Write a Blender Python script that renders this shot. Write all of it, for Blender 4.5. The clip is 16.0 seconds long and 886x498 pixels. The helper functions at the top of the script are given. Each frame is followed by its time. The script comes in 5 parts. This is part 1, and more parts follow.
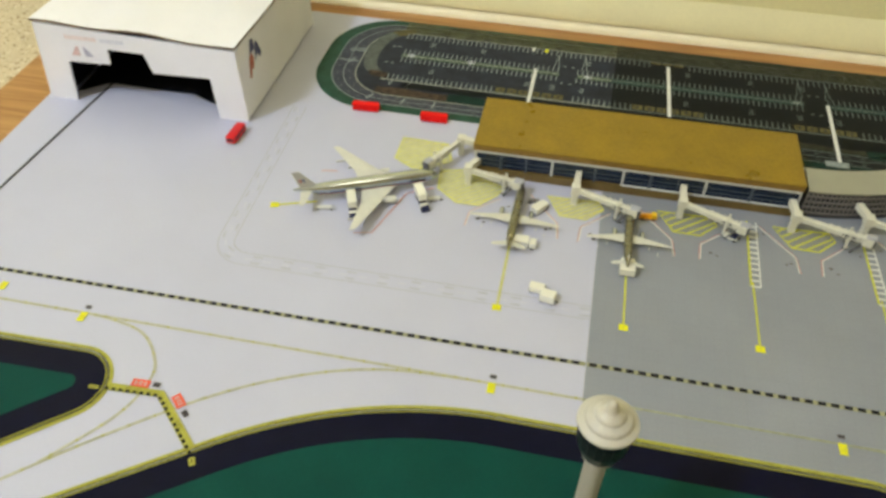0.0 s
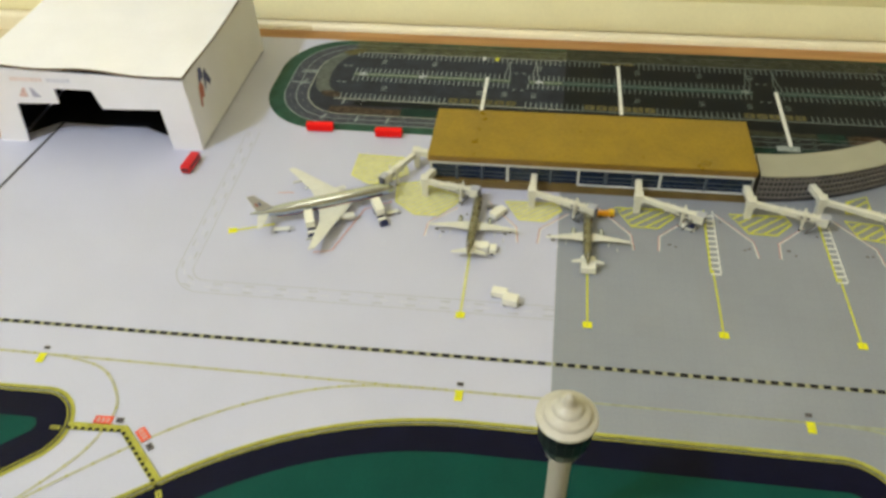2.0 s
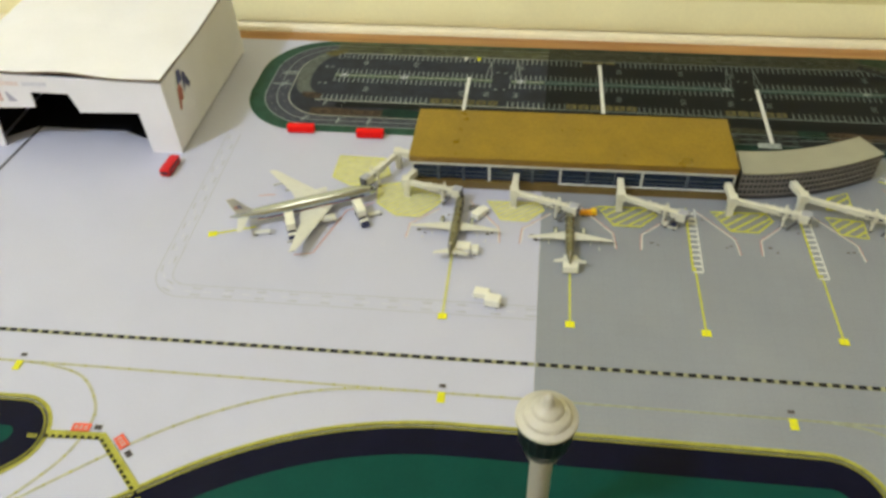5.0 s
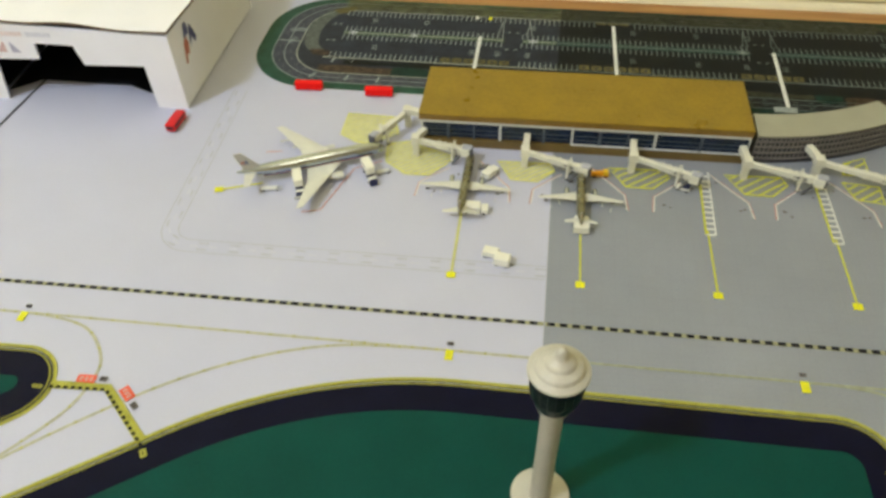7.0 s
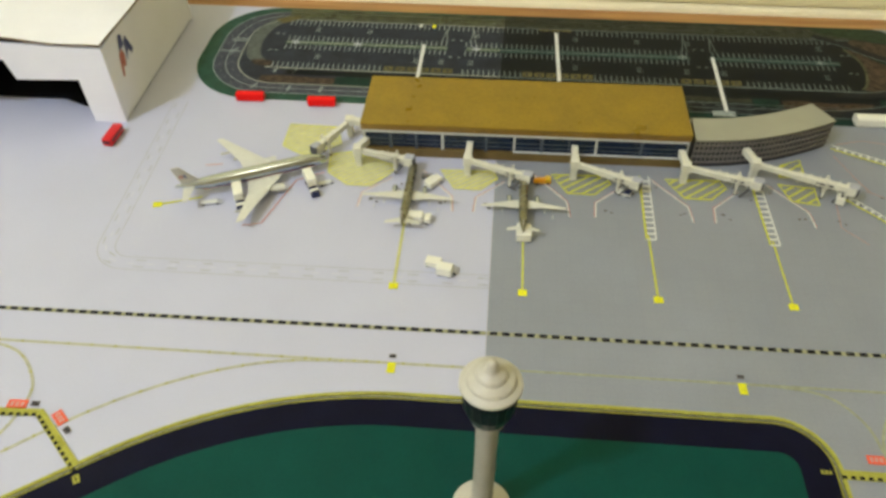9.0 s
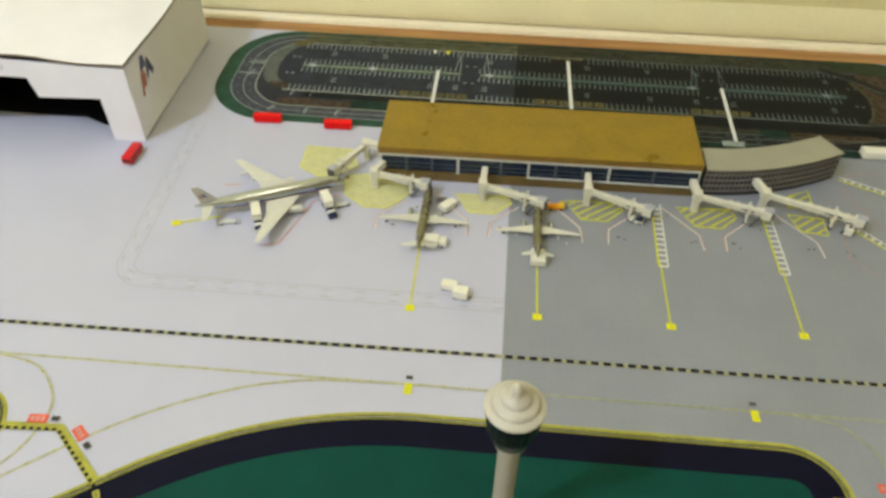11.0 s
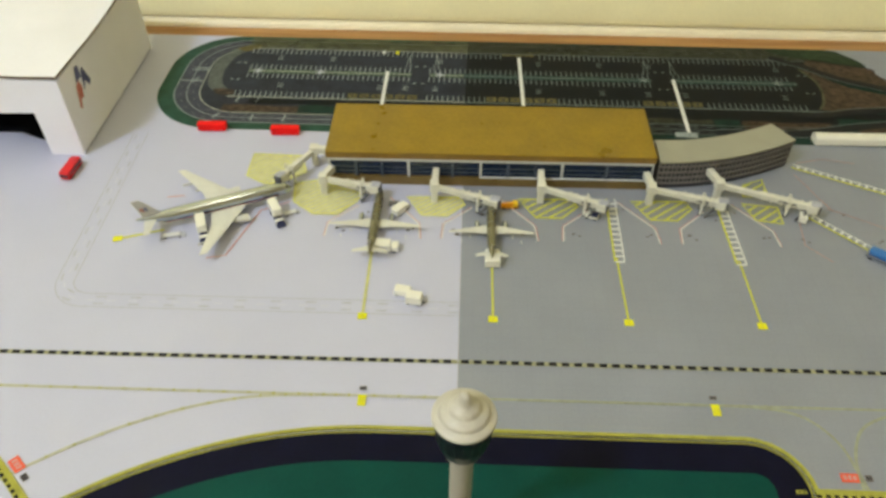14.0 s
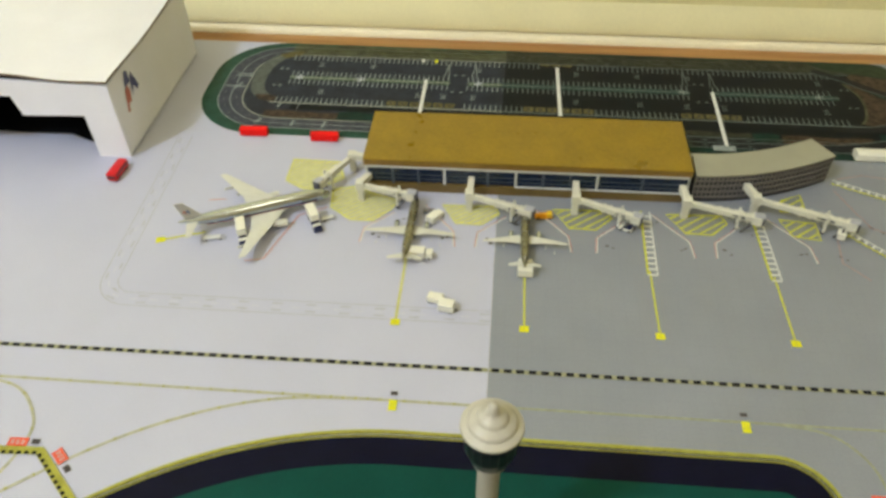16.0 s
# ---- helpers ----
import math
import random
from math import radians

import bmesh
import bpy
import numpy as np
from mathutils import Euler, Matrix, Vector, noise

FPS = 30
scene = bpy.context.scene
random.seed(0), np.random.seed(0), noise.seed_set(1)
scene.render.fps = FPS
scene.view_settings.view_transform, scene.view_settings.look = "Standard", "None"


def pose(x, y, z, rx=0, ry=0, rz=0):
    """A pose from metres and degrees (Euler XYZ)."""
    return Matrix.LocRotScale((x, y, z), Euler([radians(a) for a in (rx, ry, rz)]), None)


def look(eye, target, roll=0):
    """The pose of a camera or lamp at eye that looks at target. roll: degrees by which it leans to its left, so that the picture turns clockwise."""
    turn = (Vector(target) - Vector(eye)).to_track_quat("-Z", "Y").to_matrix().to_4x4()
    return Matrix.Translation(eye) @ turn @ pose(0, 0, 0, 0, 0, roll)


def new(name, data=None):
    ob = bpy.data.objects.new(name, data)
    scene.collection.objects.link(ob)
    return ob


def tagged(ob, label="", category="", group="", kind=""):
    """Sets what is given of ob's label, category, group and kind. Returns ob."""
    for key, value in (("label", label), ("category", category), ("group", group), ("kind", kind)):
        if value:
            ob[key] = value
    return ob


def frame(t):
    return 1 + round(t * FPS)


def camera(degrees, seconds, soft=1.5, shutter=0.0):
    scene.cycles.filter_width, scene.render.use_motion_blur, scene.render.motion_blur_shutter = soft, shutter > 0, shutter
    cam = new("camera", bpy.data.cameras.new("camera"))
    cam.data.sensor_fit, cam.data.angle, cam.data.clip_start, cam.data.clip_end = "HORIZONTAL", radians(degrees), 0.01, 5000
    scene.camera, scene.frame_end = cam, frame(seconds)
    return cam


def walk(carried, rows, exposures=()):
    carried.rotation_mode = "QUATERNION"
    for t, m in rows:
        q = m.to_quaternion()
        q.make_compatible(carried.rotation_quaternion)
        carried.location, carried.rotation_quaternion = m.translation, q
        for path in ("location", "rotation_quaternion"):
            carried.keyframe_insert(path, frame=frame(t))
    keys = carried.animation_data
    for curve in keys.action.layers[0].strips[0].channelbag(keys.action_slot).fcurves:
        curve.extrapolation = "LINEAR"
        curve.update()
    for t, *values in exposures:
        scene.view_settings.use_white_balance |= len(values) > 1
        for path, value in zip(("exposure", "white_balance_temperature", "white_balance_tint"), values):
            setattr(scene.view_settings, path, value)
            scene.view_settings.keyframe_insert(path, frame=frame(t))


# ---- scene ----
SOFT = 3.1
EXPOSURES = [(0.0, 0.0), (16.0, 0.0)]
cam = camera(60.01, 16.0, soft=SOFT)
PATH = [
    (0, (-0.0415, -0.4336, 0.5564), (-0.3297, 0.9531, -0.8557), 0.16),
    (0.5, (-0.0511, -0.4345, 0.5543), (-0.3660, 0.9667, -0.8376), -1.87),
    (1, (-0.0480, -0.4341, 0.5455), (-0.3560, 0.9616, -0.8535), -1.75),
    (1.5, (-0.0431, -0.4291, 0.5446), (-0.3462, 0.9622, -0.8598), -1.18),
    (2, (-0.0181, -0.4348, 0.5486), (-0.2675, 0.9946, -0.8278), -3.00),
    (2.5, (-0.0080, -0.4236, 0.5510), (-0.2782, 0.9839, -0.8439), -4.00),
    (3, (-0.0108, -0.4254, 0.5543), (-0.2575, 1.0128, -0.8134), -3.00),
    (3.5, (-0.0109, -0.4238, 0.5534), (-0.2634, 1.0058, -0.8223), -3.07),
    (4, (-0.0131, -0.4252, 0.5502), (-0.2515, 0.9962, -0.8365), -2.91),
    (4.2, (-0.0145, -0.4265, 0.5473), (-0.2456, 0.9940, -0.8416), -2.61),
    (6.3, (-0.0043, -0.4331, 0.5432), (-0.2064, 1.0301, -0.8052), -3.57),
    (6.5, (-0.0083, -0.4311, 0.5365), (-0.1905, 1.0088, -0.8394), -2.52),
    (7, (-0.0174, -0.4345, 0.5284), (-0.2420, 0.9503, -0.8971), -2.29),
    (7.5, (-0.0150, -0.4412, 0.5215), (-0.1926, 0.9650, -0.8895), -0.98),
    (8, (-0.0010, -0.4304, 0.5226), (-0.1658, 0.9510, -0.9144), -1.36),
    (8.5, (0.0078, -0.4249, 0.5254), (-0.0911, 0.9879, -0.8868), 0.85),
    (9, (0.0036, -0.4252, 0.5298), (-0.1318, 0.9763, -0.8906), -1.06),
    (9.5, (0.0005, -0.4235, 0.5285), (-0.1106, 0.9895, -0.8826), 0.46),
    (11.8, (-0.0192, -0.4364, 0.5440), (-0.1535, 1.0223, -0.8177), 0.15),
    (12, (-0.0098, -0.4361, 0.5376), (-0.1152, 1.0295, -0.8192), 0.38),
    (12.5, (-0.0033, -0.4211, 0.5294), (-0.1333, 1.0021, -0.8697), -2.70),
    (13, (0.0023, -0.4254, 0.5299), (-0.0762, 1.0219, -0.8482), -1.54),
    (13.5, (0.0098, -0.4194, 0.5269), (-0.0602, 1.0022, -0.8781), -2.97),
    (14, (0.0028, -0.4168, 0.5281), (-0.0522, 1.0307, -0.8509), -0.17),
    (14.5, (0.0044, -0.4109, 0.5432), (-0.0898, 1.0533, -0.8160), -0.21),
    (15, (0.0111, -0.4084, 0.5459), (-0.1147, 1.0261, -0.8421), -1.23),
    (15.5, (0.0046, -0.4169, 0.5412), (-0.1155, 1.0257, -0.8389), -1.10),
    (16, (0.0045, -0.4199, 0.5379), (-0.1421, 1.0281, -0.8340), -1.25),
]
walk(cam, [(t, look(eye, target, roll)) for t, eye, target, roll in PATH], exposures=EXPOSURES)

# ---------------------------------------------------------------- light
world = bpy.data.worlds.new("world")
scene.world = world
world.use_nodes = True
world.node_tree.nodes["Background"].inputs[0].default_value = (0.9, 0.85, 0.75, 1)
world.node_tree.nodes["Background"].inputs[1].default_value = 0.01


def bulb(name, at, watts, colour, radius):
    lamp = bpy.data.lights.new(name, "POINT")
    lamp.energy, lamp.color, lamp.shadow_soft_size = watts, colour, radius
    ob = new(name, lamp)
    ob.matrix_world = pose(*at)
    return ob


bulb("room_lamp", (-1.72, -1.30, 2.62), 142, (0.685, 0.79, 1.0), 0.10)
bulb("ceiling_lamp", (0.12, -0.45, 1.98), 12.5, (0.97, 0.88, 0.62), 0.16)


# ---------------------------------------------------------------- materials
def mat(name, colour, rough=0.6, metal=0.0, vary=0.08, scale=60.0, fine=900.0, bump=0.0, coat=0.0, spread=0.0, gloss=0.5, slabs=0.0):
    """Painted, printed or plastic surface: base colour with blotches at two scales, a little relief and uneven gloss."""
    m = bpy.data.materials.new(name)
    m.use_nodes = True
    nt = m.node_tree
    bsdf = nt.nodes["Principled BSDF"]
    tc = nt.nodes.new("ShaderNodeTexCoord")
    big, small = nt.nodes.new("ShaderNodeTexNoise"), nt.nodes.new("ShaderNodeTexNoise")
    for n, s, det in ((big, scale, 4), (small, fine, 2)):
        n.inputs["Scale"].default_value, n.inputs["Detail"].default_value = s, det
        nt.links.new(tc.outputs["Object"], n.inputs["Vector"])
    mix = nt.nodes.new("ShaderNodeMath")
    mix.operation = "MULTIPLY_ADD"
    mix.inputs[1].default_value = 0.4
    nt.links.new(small.outputs["Fac"], mix.inputs[0])
    half = nt.nodes.new("ShaderNodeMath")
    half.operation = "MULTIPLY"
    half.inputs[1].default_value = 0.6
    nt.links.new(big.outputs["Fac"], half.inputs[0])
    nt.links.new(half.outputs[0], mix.inputs[2])
    ramp = nt.nodes.new("ShaderNodeValToRGB")
    lo = [max(0.0, c * (1 - vary * 1.6)) for c in colour]
    hi = [min(1.0, c * (1 + vary * 1.6)) for c in colour]
    ramp.color_ramp.elements[0].position, ramp.color_ramp.elements[1].position = 0.3, 0.7
    ramp.color_ramp.elements[0].color, ramp.color_ramp.elements[1].color = (*lo, 1), (*hi, 1)
    nt.links.new(mix.outputs[0], ramp.inputs[0])
    out = ramp.outputs[0]
    if spread:
        info = nt.nodes.new("ShaderNodeObjectInfo")
        hsv = nt.nodes.new("ShaderNodeHueSaturation")
        mr = nt.nodes.new("ShaderNodeMapRange")
        mr.inputs["To Min"].default_value, mr.inputs["To Max"].default_value = 1 - spread, 1 + spread
        nt.links.new(info.outputs["Random"], mr.inputs["Value"])
        nt.links.new(mr.outputs[0], hsv.inputs["Value"])
        nt.links.new(out, hsv.inputs["Color"])
        out = hsv.outputs[0]
    nt.links.new(out, bsdf.inputs["Base Color"])
    bsdf.inputs["Metallic"].default_value = metal
    rr = nt.nodes.new("ShaderNodeMapRange")
    rr.inputs["To Min"].default_value, rr.inputs["To Max"].default_value = max(0.03, rough - 0.08), min(1.0, rough + 0.08)
    nt.links.new(big.outputs["Fac"], rr.inputs["Value"])
    nt.links.new(rr.outputs[0], bsdf.inputs["Roughness"])
    bsdf.inputs["Coat Weight"].default_value = coat
    bsdf.inputs["Specular IOR Level"].default_value = 0.095 if name.endswith("_print") else gloss
    if slabs:
        br = nt.nodes.new("ShaderNodeTexBrick")
        br.offset = 0.0
        for key, val in (("Scale", 1.0), ("Mortar Size", 0.00035), ("Mortar Smooth", 0.6), ("Brick Width", slabs), ("Row Height", slabs)):
            br.inputs[key].default_value = val
        br.inputs["Color1"].default_value, br.inputs["Color2"].default_value, br.inputs["Mortar"].default_value = (1, 1, 1, 1), (0.985, 0.985, 0.985, 1), (0.945, 0.945, 0.945, 1)
        nt.links.new(tc.outputs["Object"], br.inputs["Vector"])
        mul = nt.nodes.new("ShaderNodeMixRGB")
        mul.blend_type = "MULTIPLY"
        mul.inputs[0].default_value = 1.0
        nt.links.new(out, mul.inputs[1])
        nt.links.new(br.outputs["Color"], mul.inputs[2])
        nt.links.new(mul.outputs[0], bsdf.inputs["Base Color"])
    if bump:
        b = nt.nodes.new("ShaderNodeBump")
        b.inputs["Strength"].default_value, b.inputs["Distance"].default_value = 0.6, bump
        nt.links.new(mix.outputs[0], b.inputs["Height"])
        nt.links.new(b.outputs[0], bsdf.inputs["Normal"])
    return m


def speckled(name, base, dark, light, scale, bump):
    """Looped carpet: pale ground with brown and light flecks."""
    m = mat(name, base, 0.95, vary=0.10, scale=14, fine=scale * 2.2, bump=bump)
    nt = m.node_tree
    bsdf = nt.nodes["Principled BSDF"]
    prev = bsdf.inputs["Base Color"].links[0].from_socket
    tc = nt.nodes.new("ShaderNodeTexCoord")
    for col, seed, lo in ((dark, 0.0, 0.60), (light, 7.3, 0.62)):
        n = nt.nodes.new("ShaderNodeTexNoise")
        n.noise_dimensions = "4D"
        n.inputs["W"].default_value, n.inputs["Scale"].default_value, n.inputs["Detail"].default_value = seed, scale, 1
        nt.links.new(tc.outputs["Object"], n.inputs["Vector"])
        r = nt.nodes.new("ShaderNodeMapRange")
        r.inputs["From Min"].default_value, r.inputs["From Max"].default_value = lo, lo + 0.07
        nt.links.new(n.outputs["Fac"], r.inputs["Value"])
        mx = nt.nodes.new("ShaderNodeMixRGB")
        mx.inputs[2].default_value = (*col, 1)
        nt.links.new(r.outputs[0], mx.inputs[0])
        nt.links.new(prev, mx.inputs[1])
        prev = mx.outputs[0]
    nt.links.new(prev, bsdf.inputs["Base Color"])
    return m


def wood(name, a, b, rough=0.45):
    """Varnished softwood with grain along x."""
    m = mat(name, a, rough, vary=0.1, scale=8, fine=300)
    nt = m.node_tree
    bsdf = nt.nodes["Principled BSDF"]
    tc, mp = nt.nodes.new("ShaderNodeTexCoord"), nt.nodes.new("ShaderNodeMapping")
    mp.inputs["Scale"].default_value = (3, 60, 60)
    n = nt.nodes.new("ShaderNodeTexNoise")
    n.inputs["Scale"].default_value, n.inputs["Detail"].default_value, n.inputs["Distortion"].default_value = 1.5, 6, 1.2
    nt.links.new(tc.outputs["Object"], mp.inputs[0])
    nt.links.new(mp.outputs[0], n.inputs["Vector"])
    ramp = nt.nodes.new("ShaderNodeValToRGB")
    ramp.color_ramp.elements[0].position, ramp.color_ramp.elements[1].position = 0.35, 0.68
    ramp.color_ramp.elements[0].color, ramp.color_ramp.elements[1].color = (*a, 1), (*b, 1)
    nt.links.new(n.outputs["Fac"], ramp.inputs[0])
    nt.links.new(ramp.outputs[0], bsdf.inputs["Base Color"])
    return m


M_APRON_A = mat("apron_pale_print", (0.535, 0.548, 0.690), 0.42, vary=0.03, scale=9, fine=500)
M_APRON_B = mat("apron_grey_print", (0.288, 0.307, 0.355), 0.42, vary=0.06, scale=9, fine=500, slabs=0.0125)
M_GREEN = mat("grass_print", (0.0034, 0.058, 0.047), 0.40, vary=0.10, scale=18, fine=600)
M_GREEN_DK = mat("verge_print", (0.026, 0.078, 0.052), 0.42, vary=0.25, scale=60, fine=700)
M_SHOULDER = mat("shoulder_print", (0.0042, 0.0048, 0.0190), 0.40, vary=0.15, scale=40, fine=600)
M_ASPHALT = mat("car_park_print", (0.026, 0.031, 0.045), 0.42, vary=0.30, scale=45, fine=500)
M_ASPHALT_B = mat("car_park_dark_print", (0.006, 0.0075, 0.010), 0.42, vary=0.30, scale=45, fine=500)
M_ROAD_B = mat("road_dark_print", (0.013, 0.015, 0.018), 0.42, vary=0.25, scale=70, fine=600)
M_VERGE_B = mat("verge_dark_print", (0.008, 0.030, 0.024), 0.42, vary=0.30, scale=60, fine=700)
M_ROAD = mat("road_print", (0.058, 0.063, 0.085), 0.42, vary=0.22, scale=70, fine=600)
M_BROWN = mat("soil_print", (0.062, 0.042, 0.030), 0.45, vary=0.55, scale=130, fine=500)
M_OLIVE = mat("scrub_print", (0.080, 0.085, 0.048), 0.45, vary=0.50, scale=70, fine=500)
M_MEDIAN = mat("median_print", (0.085, 0.125, 0.085), 0.45, vary=0.35, scale=150, fine=700)
M_TAXI = mat("taxi_line_print", (0.40, 0.39, 0.075), 0.5, vary=0.15, scale=120)
M_TAXIF = mat("faded_taxi_line_print", (0.45, 0.45, 0.33), 0.5, vary=0.15, scale=120)
M_LEADA = mat("pale_lead_line_print", (0.62, 0.62, 0.25), 0.5, vary=0.12, scale=120)
M_YELLOW = mat("yellow_print", (0.80, 0.78, 0.02), 0.5, vary=0.06, scale=120)
M_HATCH = mat("hatch_ground_print", (0.58, 0.58, 0.42), 0.5, vary=0.08, scale=120)
M_HATCHB = mat("hatch_yellow_print", (0.66, 0.66, 0.07), 0.5, vary=0.08, scale=120)
M_HATCHP = mat("hatch_pale_yellow_print", (0.74, 0.73, 0.20), 0.5, vary=0.08, scale=120)
M_BLACK = mat("black_print", (0.012, 0.012, 0.014), 0.45, vary=0.2)
M_PALEY = mat("pale_yellow_print", (0.36, 0.355, 0.22), 0.5, vary=0.2, scale=300)
M_WHITE = mat("white_print", (0.74, 0.75, 0.74), 0.5, vary=0.05)
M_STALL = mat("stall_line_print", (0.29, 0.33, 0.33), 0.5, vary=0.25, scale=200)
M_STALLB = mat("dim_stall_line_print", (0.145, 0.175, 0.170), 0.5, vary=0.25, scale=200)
M_KERB = mat("kerb_line_print", (0.36, 0.38, 0.33), 0.5, vary=0.2, scale=200)
M_ISLE = mat("island_print", (0.110, 0.125, 0.115), 0.45, vary=0.3, scale=120, fine=600)
M_MEDIANB = mat("dark_median_print", (0.030, 0.060, 0.052), 0.45, vary=0.35, scale=150, fine=700)
M_OLIVEB = mat("dark_scrub_print", (0.040, 0.042, 0.028), 0.45, vary=0.5, scale=70, fine=500)
M_WOODED = mat("wooded_print", (0.026, 0.046, 0.024), 0.45, vary=0.5, scale=110, fine=600)
M_PINKB = mat("dull_red_line_print", (0.40, 0.285, 0.275), 0.5, vary=0.15, scale=150)
M_TAXIB = mat("dull_taxi_line_print", (0.33, 0.345, 0.255), 0.5, vary=0.15, scale=120)
M_PINK = mat("pink_print", (0.62, 0.33, 0.31), 0.5, vary=0.12, scale=150)
M_REDL = mat("red_line_print", (0.50, 0.20, 0.18), 0.5, vary=0.15, scale=150)
M_FAINTW = mat("faint_white_print", (0.60, 0.61, 0.70), 0.5, vary=0.06, scale=150)
M_REDP = mat("red_print", (0.80, 0.13, 0.07), 0.5, vary=0.08)
M_FAINT = mat("faint_grey_print", (0.445, 0.455, 0.515), 0.5, vary=0.10, scale=150)
M_STAIN = mat("smudge_print", (0.15, 0.135, 0.135), 0.6, vary=0.25, scale=150)
M_OCHRE = mat("ochre_print", (0.125, 0.108, 0.045), 0.5, vary=0.4, scale=200)

M_WALL = mat("cream_wall_paint", (0.93, 0.87, 0.49), 0.5, vary=0.04, scale=7, fine=160, bump=0.0006)
M_BASE = mat("baseboard_paint", (0.92, 0.86, 0.54), 0.38, vary=0.03, scale=12, fine=200)
M_SHOE = mat("shoe_moulding_paint", (0.90, 0.82, 0.60), 0.40, vary=0.04, scale=20, fine=200)
# tones of the unseen walls and ceiling, set for their bounced light
M_BOUNCE_WALL = mat("bounce_wall_tone", (0.62, 0.54, 0.34), 0.6, vary=0.04, scale=7, fine=160)
M_BOUNCE_CEIL = mat("bounce_ceiling_tone", (0.66, 0.62, 0.50), 0.8, vary=0.03, scale=6)
M_CARPET = speckled("flecked_carpet", (0.62, 0.53, 0.36), (0.30, 0.20, 0.11), (0.74, 0.68, 0.52), 170, 0.004)
M_WOOD = wood("varnished_board", (0.33, 0.150, 0.045), (0.50, 0.27, 0.095))
M_CARD = mat("white_card", (0.87, 0.87, 0.94), 0.6, vary=0.025, scale=18, fine=400, bump=0.0003)
# dark brown that paints the shaded crease between roof and walls
M_ROOF_CREASE = mat("roof_crease_shade", (0.16, 0.11, 0.07), 0.9, vary=0.45, scale=160, bump=0.0006)
# near-black that paints the shade inside the hangar
M_INNER_SHADE = mat("inner_shade_black", (0.007, 0.007, 0.009), 0.9, vary=0.3, scale=30, gloss=0.1)
M_GOLD = mat("ochre_roof_paint", (0.268, 0.168, 0.010), 0.30, vary=0.13, scale=26, fine=260, bump=0.0001)
M_GOLD_EDGE = mat("ochre_fascia_paint", (0.235, 0.135, 0.020), 0.42, vary=0.14, scale=60)
M_TBASE = mat("brown_plinth_paint", (0.175, 0.115, 0.030), 0.5, vary=0.15, scale=60)
M_TFRAME = mat("window_frame_paint", (0.60, 0.62, 0.62), 0.45, vary=0.06)
M_TGLASS = mat("dark_blue_glazing", (0.012, 0.022, 0.050), 0.16, vary=0.45, scale=220)
M_TBAR = mat("glazing_bar", (0.055, 0.075, 0.110), 0.4, vary=0.2)
M_HROOF = mat("stone_grey_roof", (0.35, 0.345, 0.27), 0.6, vary=0.05, scale=40, bump=0.0001)
M_HWALL = mat("grey_facade_plastic", (0.19, 0.175, 0.165), 0.5, vary=0.10, scale=80)
M_HDARK = mat("dark_window_plastic", (0.042, 0.040, 0.043), 0.3, vary=0.3, scale=200)
M_BRIDGE = mat("ivory_plastic", (0.72, 0.71, 0.62), 0.42, vary=0.06, scale=90)
M_BRIDGE_D = mat("bridge_shade_plastic", (0.10, 0.10, 0.11), 0.5, vary=0.2)
M_SILVER = mat("polished_metal_skin", (0.50, 0.55, 0.62), 0.15, metal=1.0, vary=0.05, scale=120)
M_OLIVEFUS = mat("dull_metal_skin", (0.27, 0.26, 0.19), 0.28, metal=0.8, vary=0.08, scale=120)
M_WING = mat("wing_grey_paint", (0.66, 0.66, 0.60), 0.36, vary=0.05, scale=120)
M_FIN = mat("fin_metal_paint", (0.55, 0.53, 0.47), 0.30, metal=0.3, vary=0.06)
M_TYRE = mat("tyre_rubber", (0.02, 0.02, 0.022), 0.8, vary=0.2)
M_NAVY = mat("navy_paint", (0.016, 0.023, 0.090), 0.35, vary=0.15)
M_BLUE = mat("blue_car_paint", (0.03, 0.18, 0.55), 0.22, vary=0.06, coat=0.5)
M_REDV = mat("red_bus_paint", (0.70, 0.012, 0.014), 0.34, vary=0.06, coat=0.1, gloss=0.3)
M_REDB = mat("red_board_paint", (0.88, 0.010, 0.008), 0.55, vary=0.04, gloss=0.15)
M_ORANGE = mat("orange_paint", (0.90, 0.40, 0.01), 0.4, vary=0.08)
M_YELV = mat("yellow_paint", (0.85, 0.55, 0.02), 0.4, vary=0.06)
M_WHITEV = mat("white_vehicle_paint", (0.84, 0.83, 0.74), 0.38, vary=0.03)
M_GLASSV = mat("dark_vehicle_glass", (0.02, 0.024, 0.032), 0.12, vary=0.2)
M_TOWER = mat("tower_plastic", (0.45, 0.42, 0.37), 0.42, vary=0.06, scale=60, bump=0.0001)
M_TOWERCAP = mat("tower_cap_plastic", (0.53, 0.51, 0.45), 0.36, vary=0.05, scale=60)
M_TOWGLASS = mat("tower_cab_glass", (0.008, 0.008, 0.011), 0.32, vary=0.3)
M_LOGO_R = mat("red_emblem_print", (0.50, 0.19, 0.15), 0.6, vary=0.15)
M_LOGO_B = mat("blue_emblem_print", (0.14, 0.15, 0.29), 0.6, vary=0.2)
M_EMB_R = mat("faint_red_emblem_print", (0.66, 0.47, 0.47), 0.6, vary=0.15, scale=300)
M_EMB_B = mat("faint_blue_emblem_print", (0.45, 0.45, 0.58), 0.6, vary=0.2, scale=300)
M_BAR_R = mat("faded_red_lettering", (0.82, 0.70, 0.72), 0.6, vary=0.15, scale=300)
M_BAR_B = mat("faded_blue_lettering", (0.70, 0.71, 0.84), 0.6, vary=0.15, scale=300)


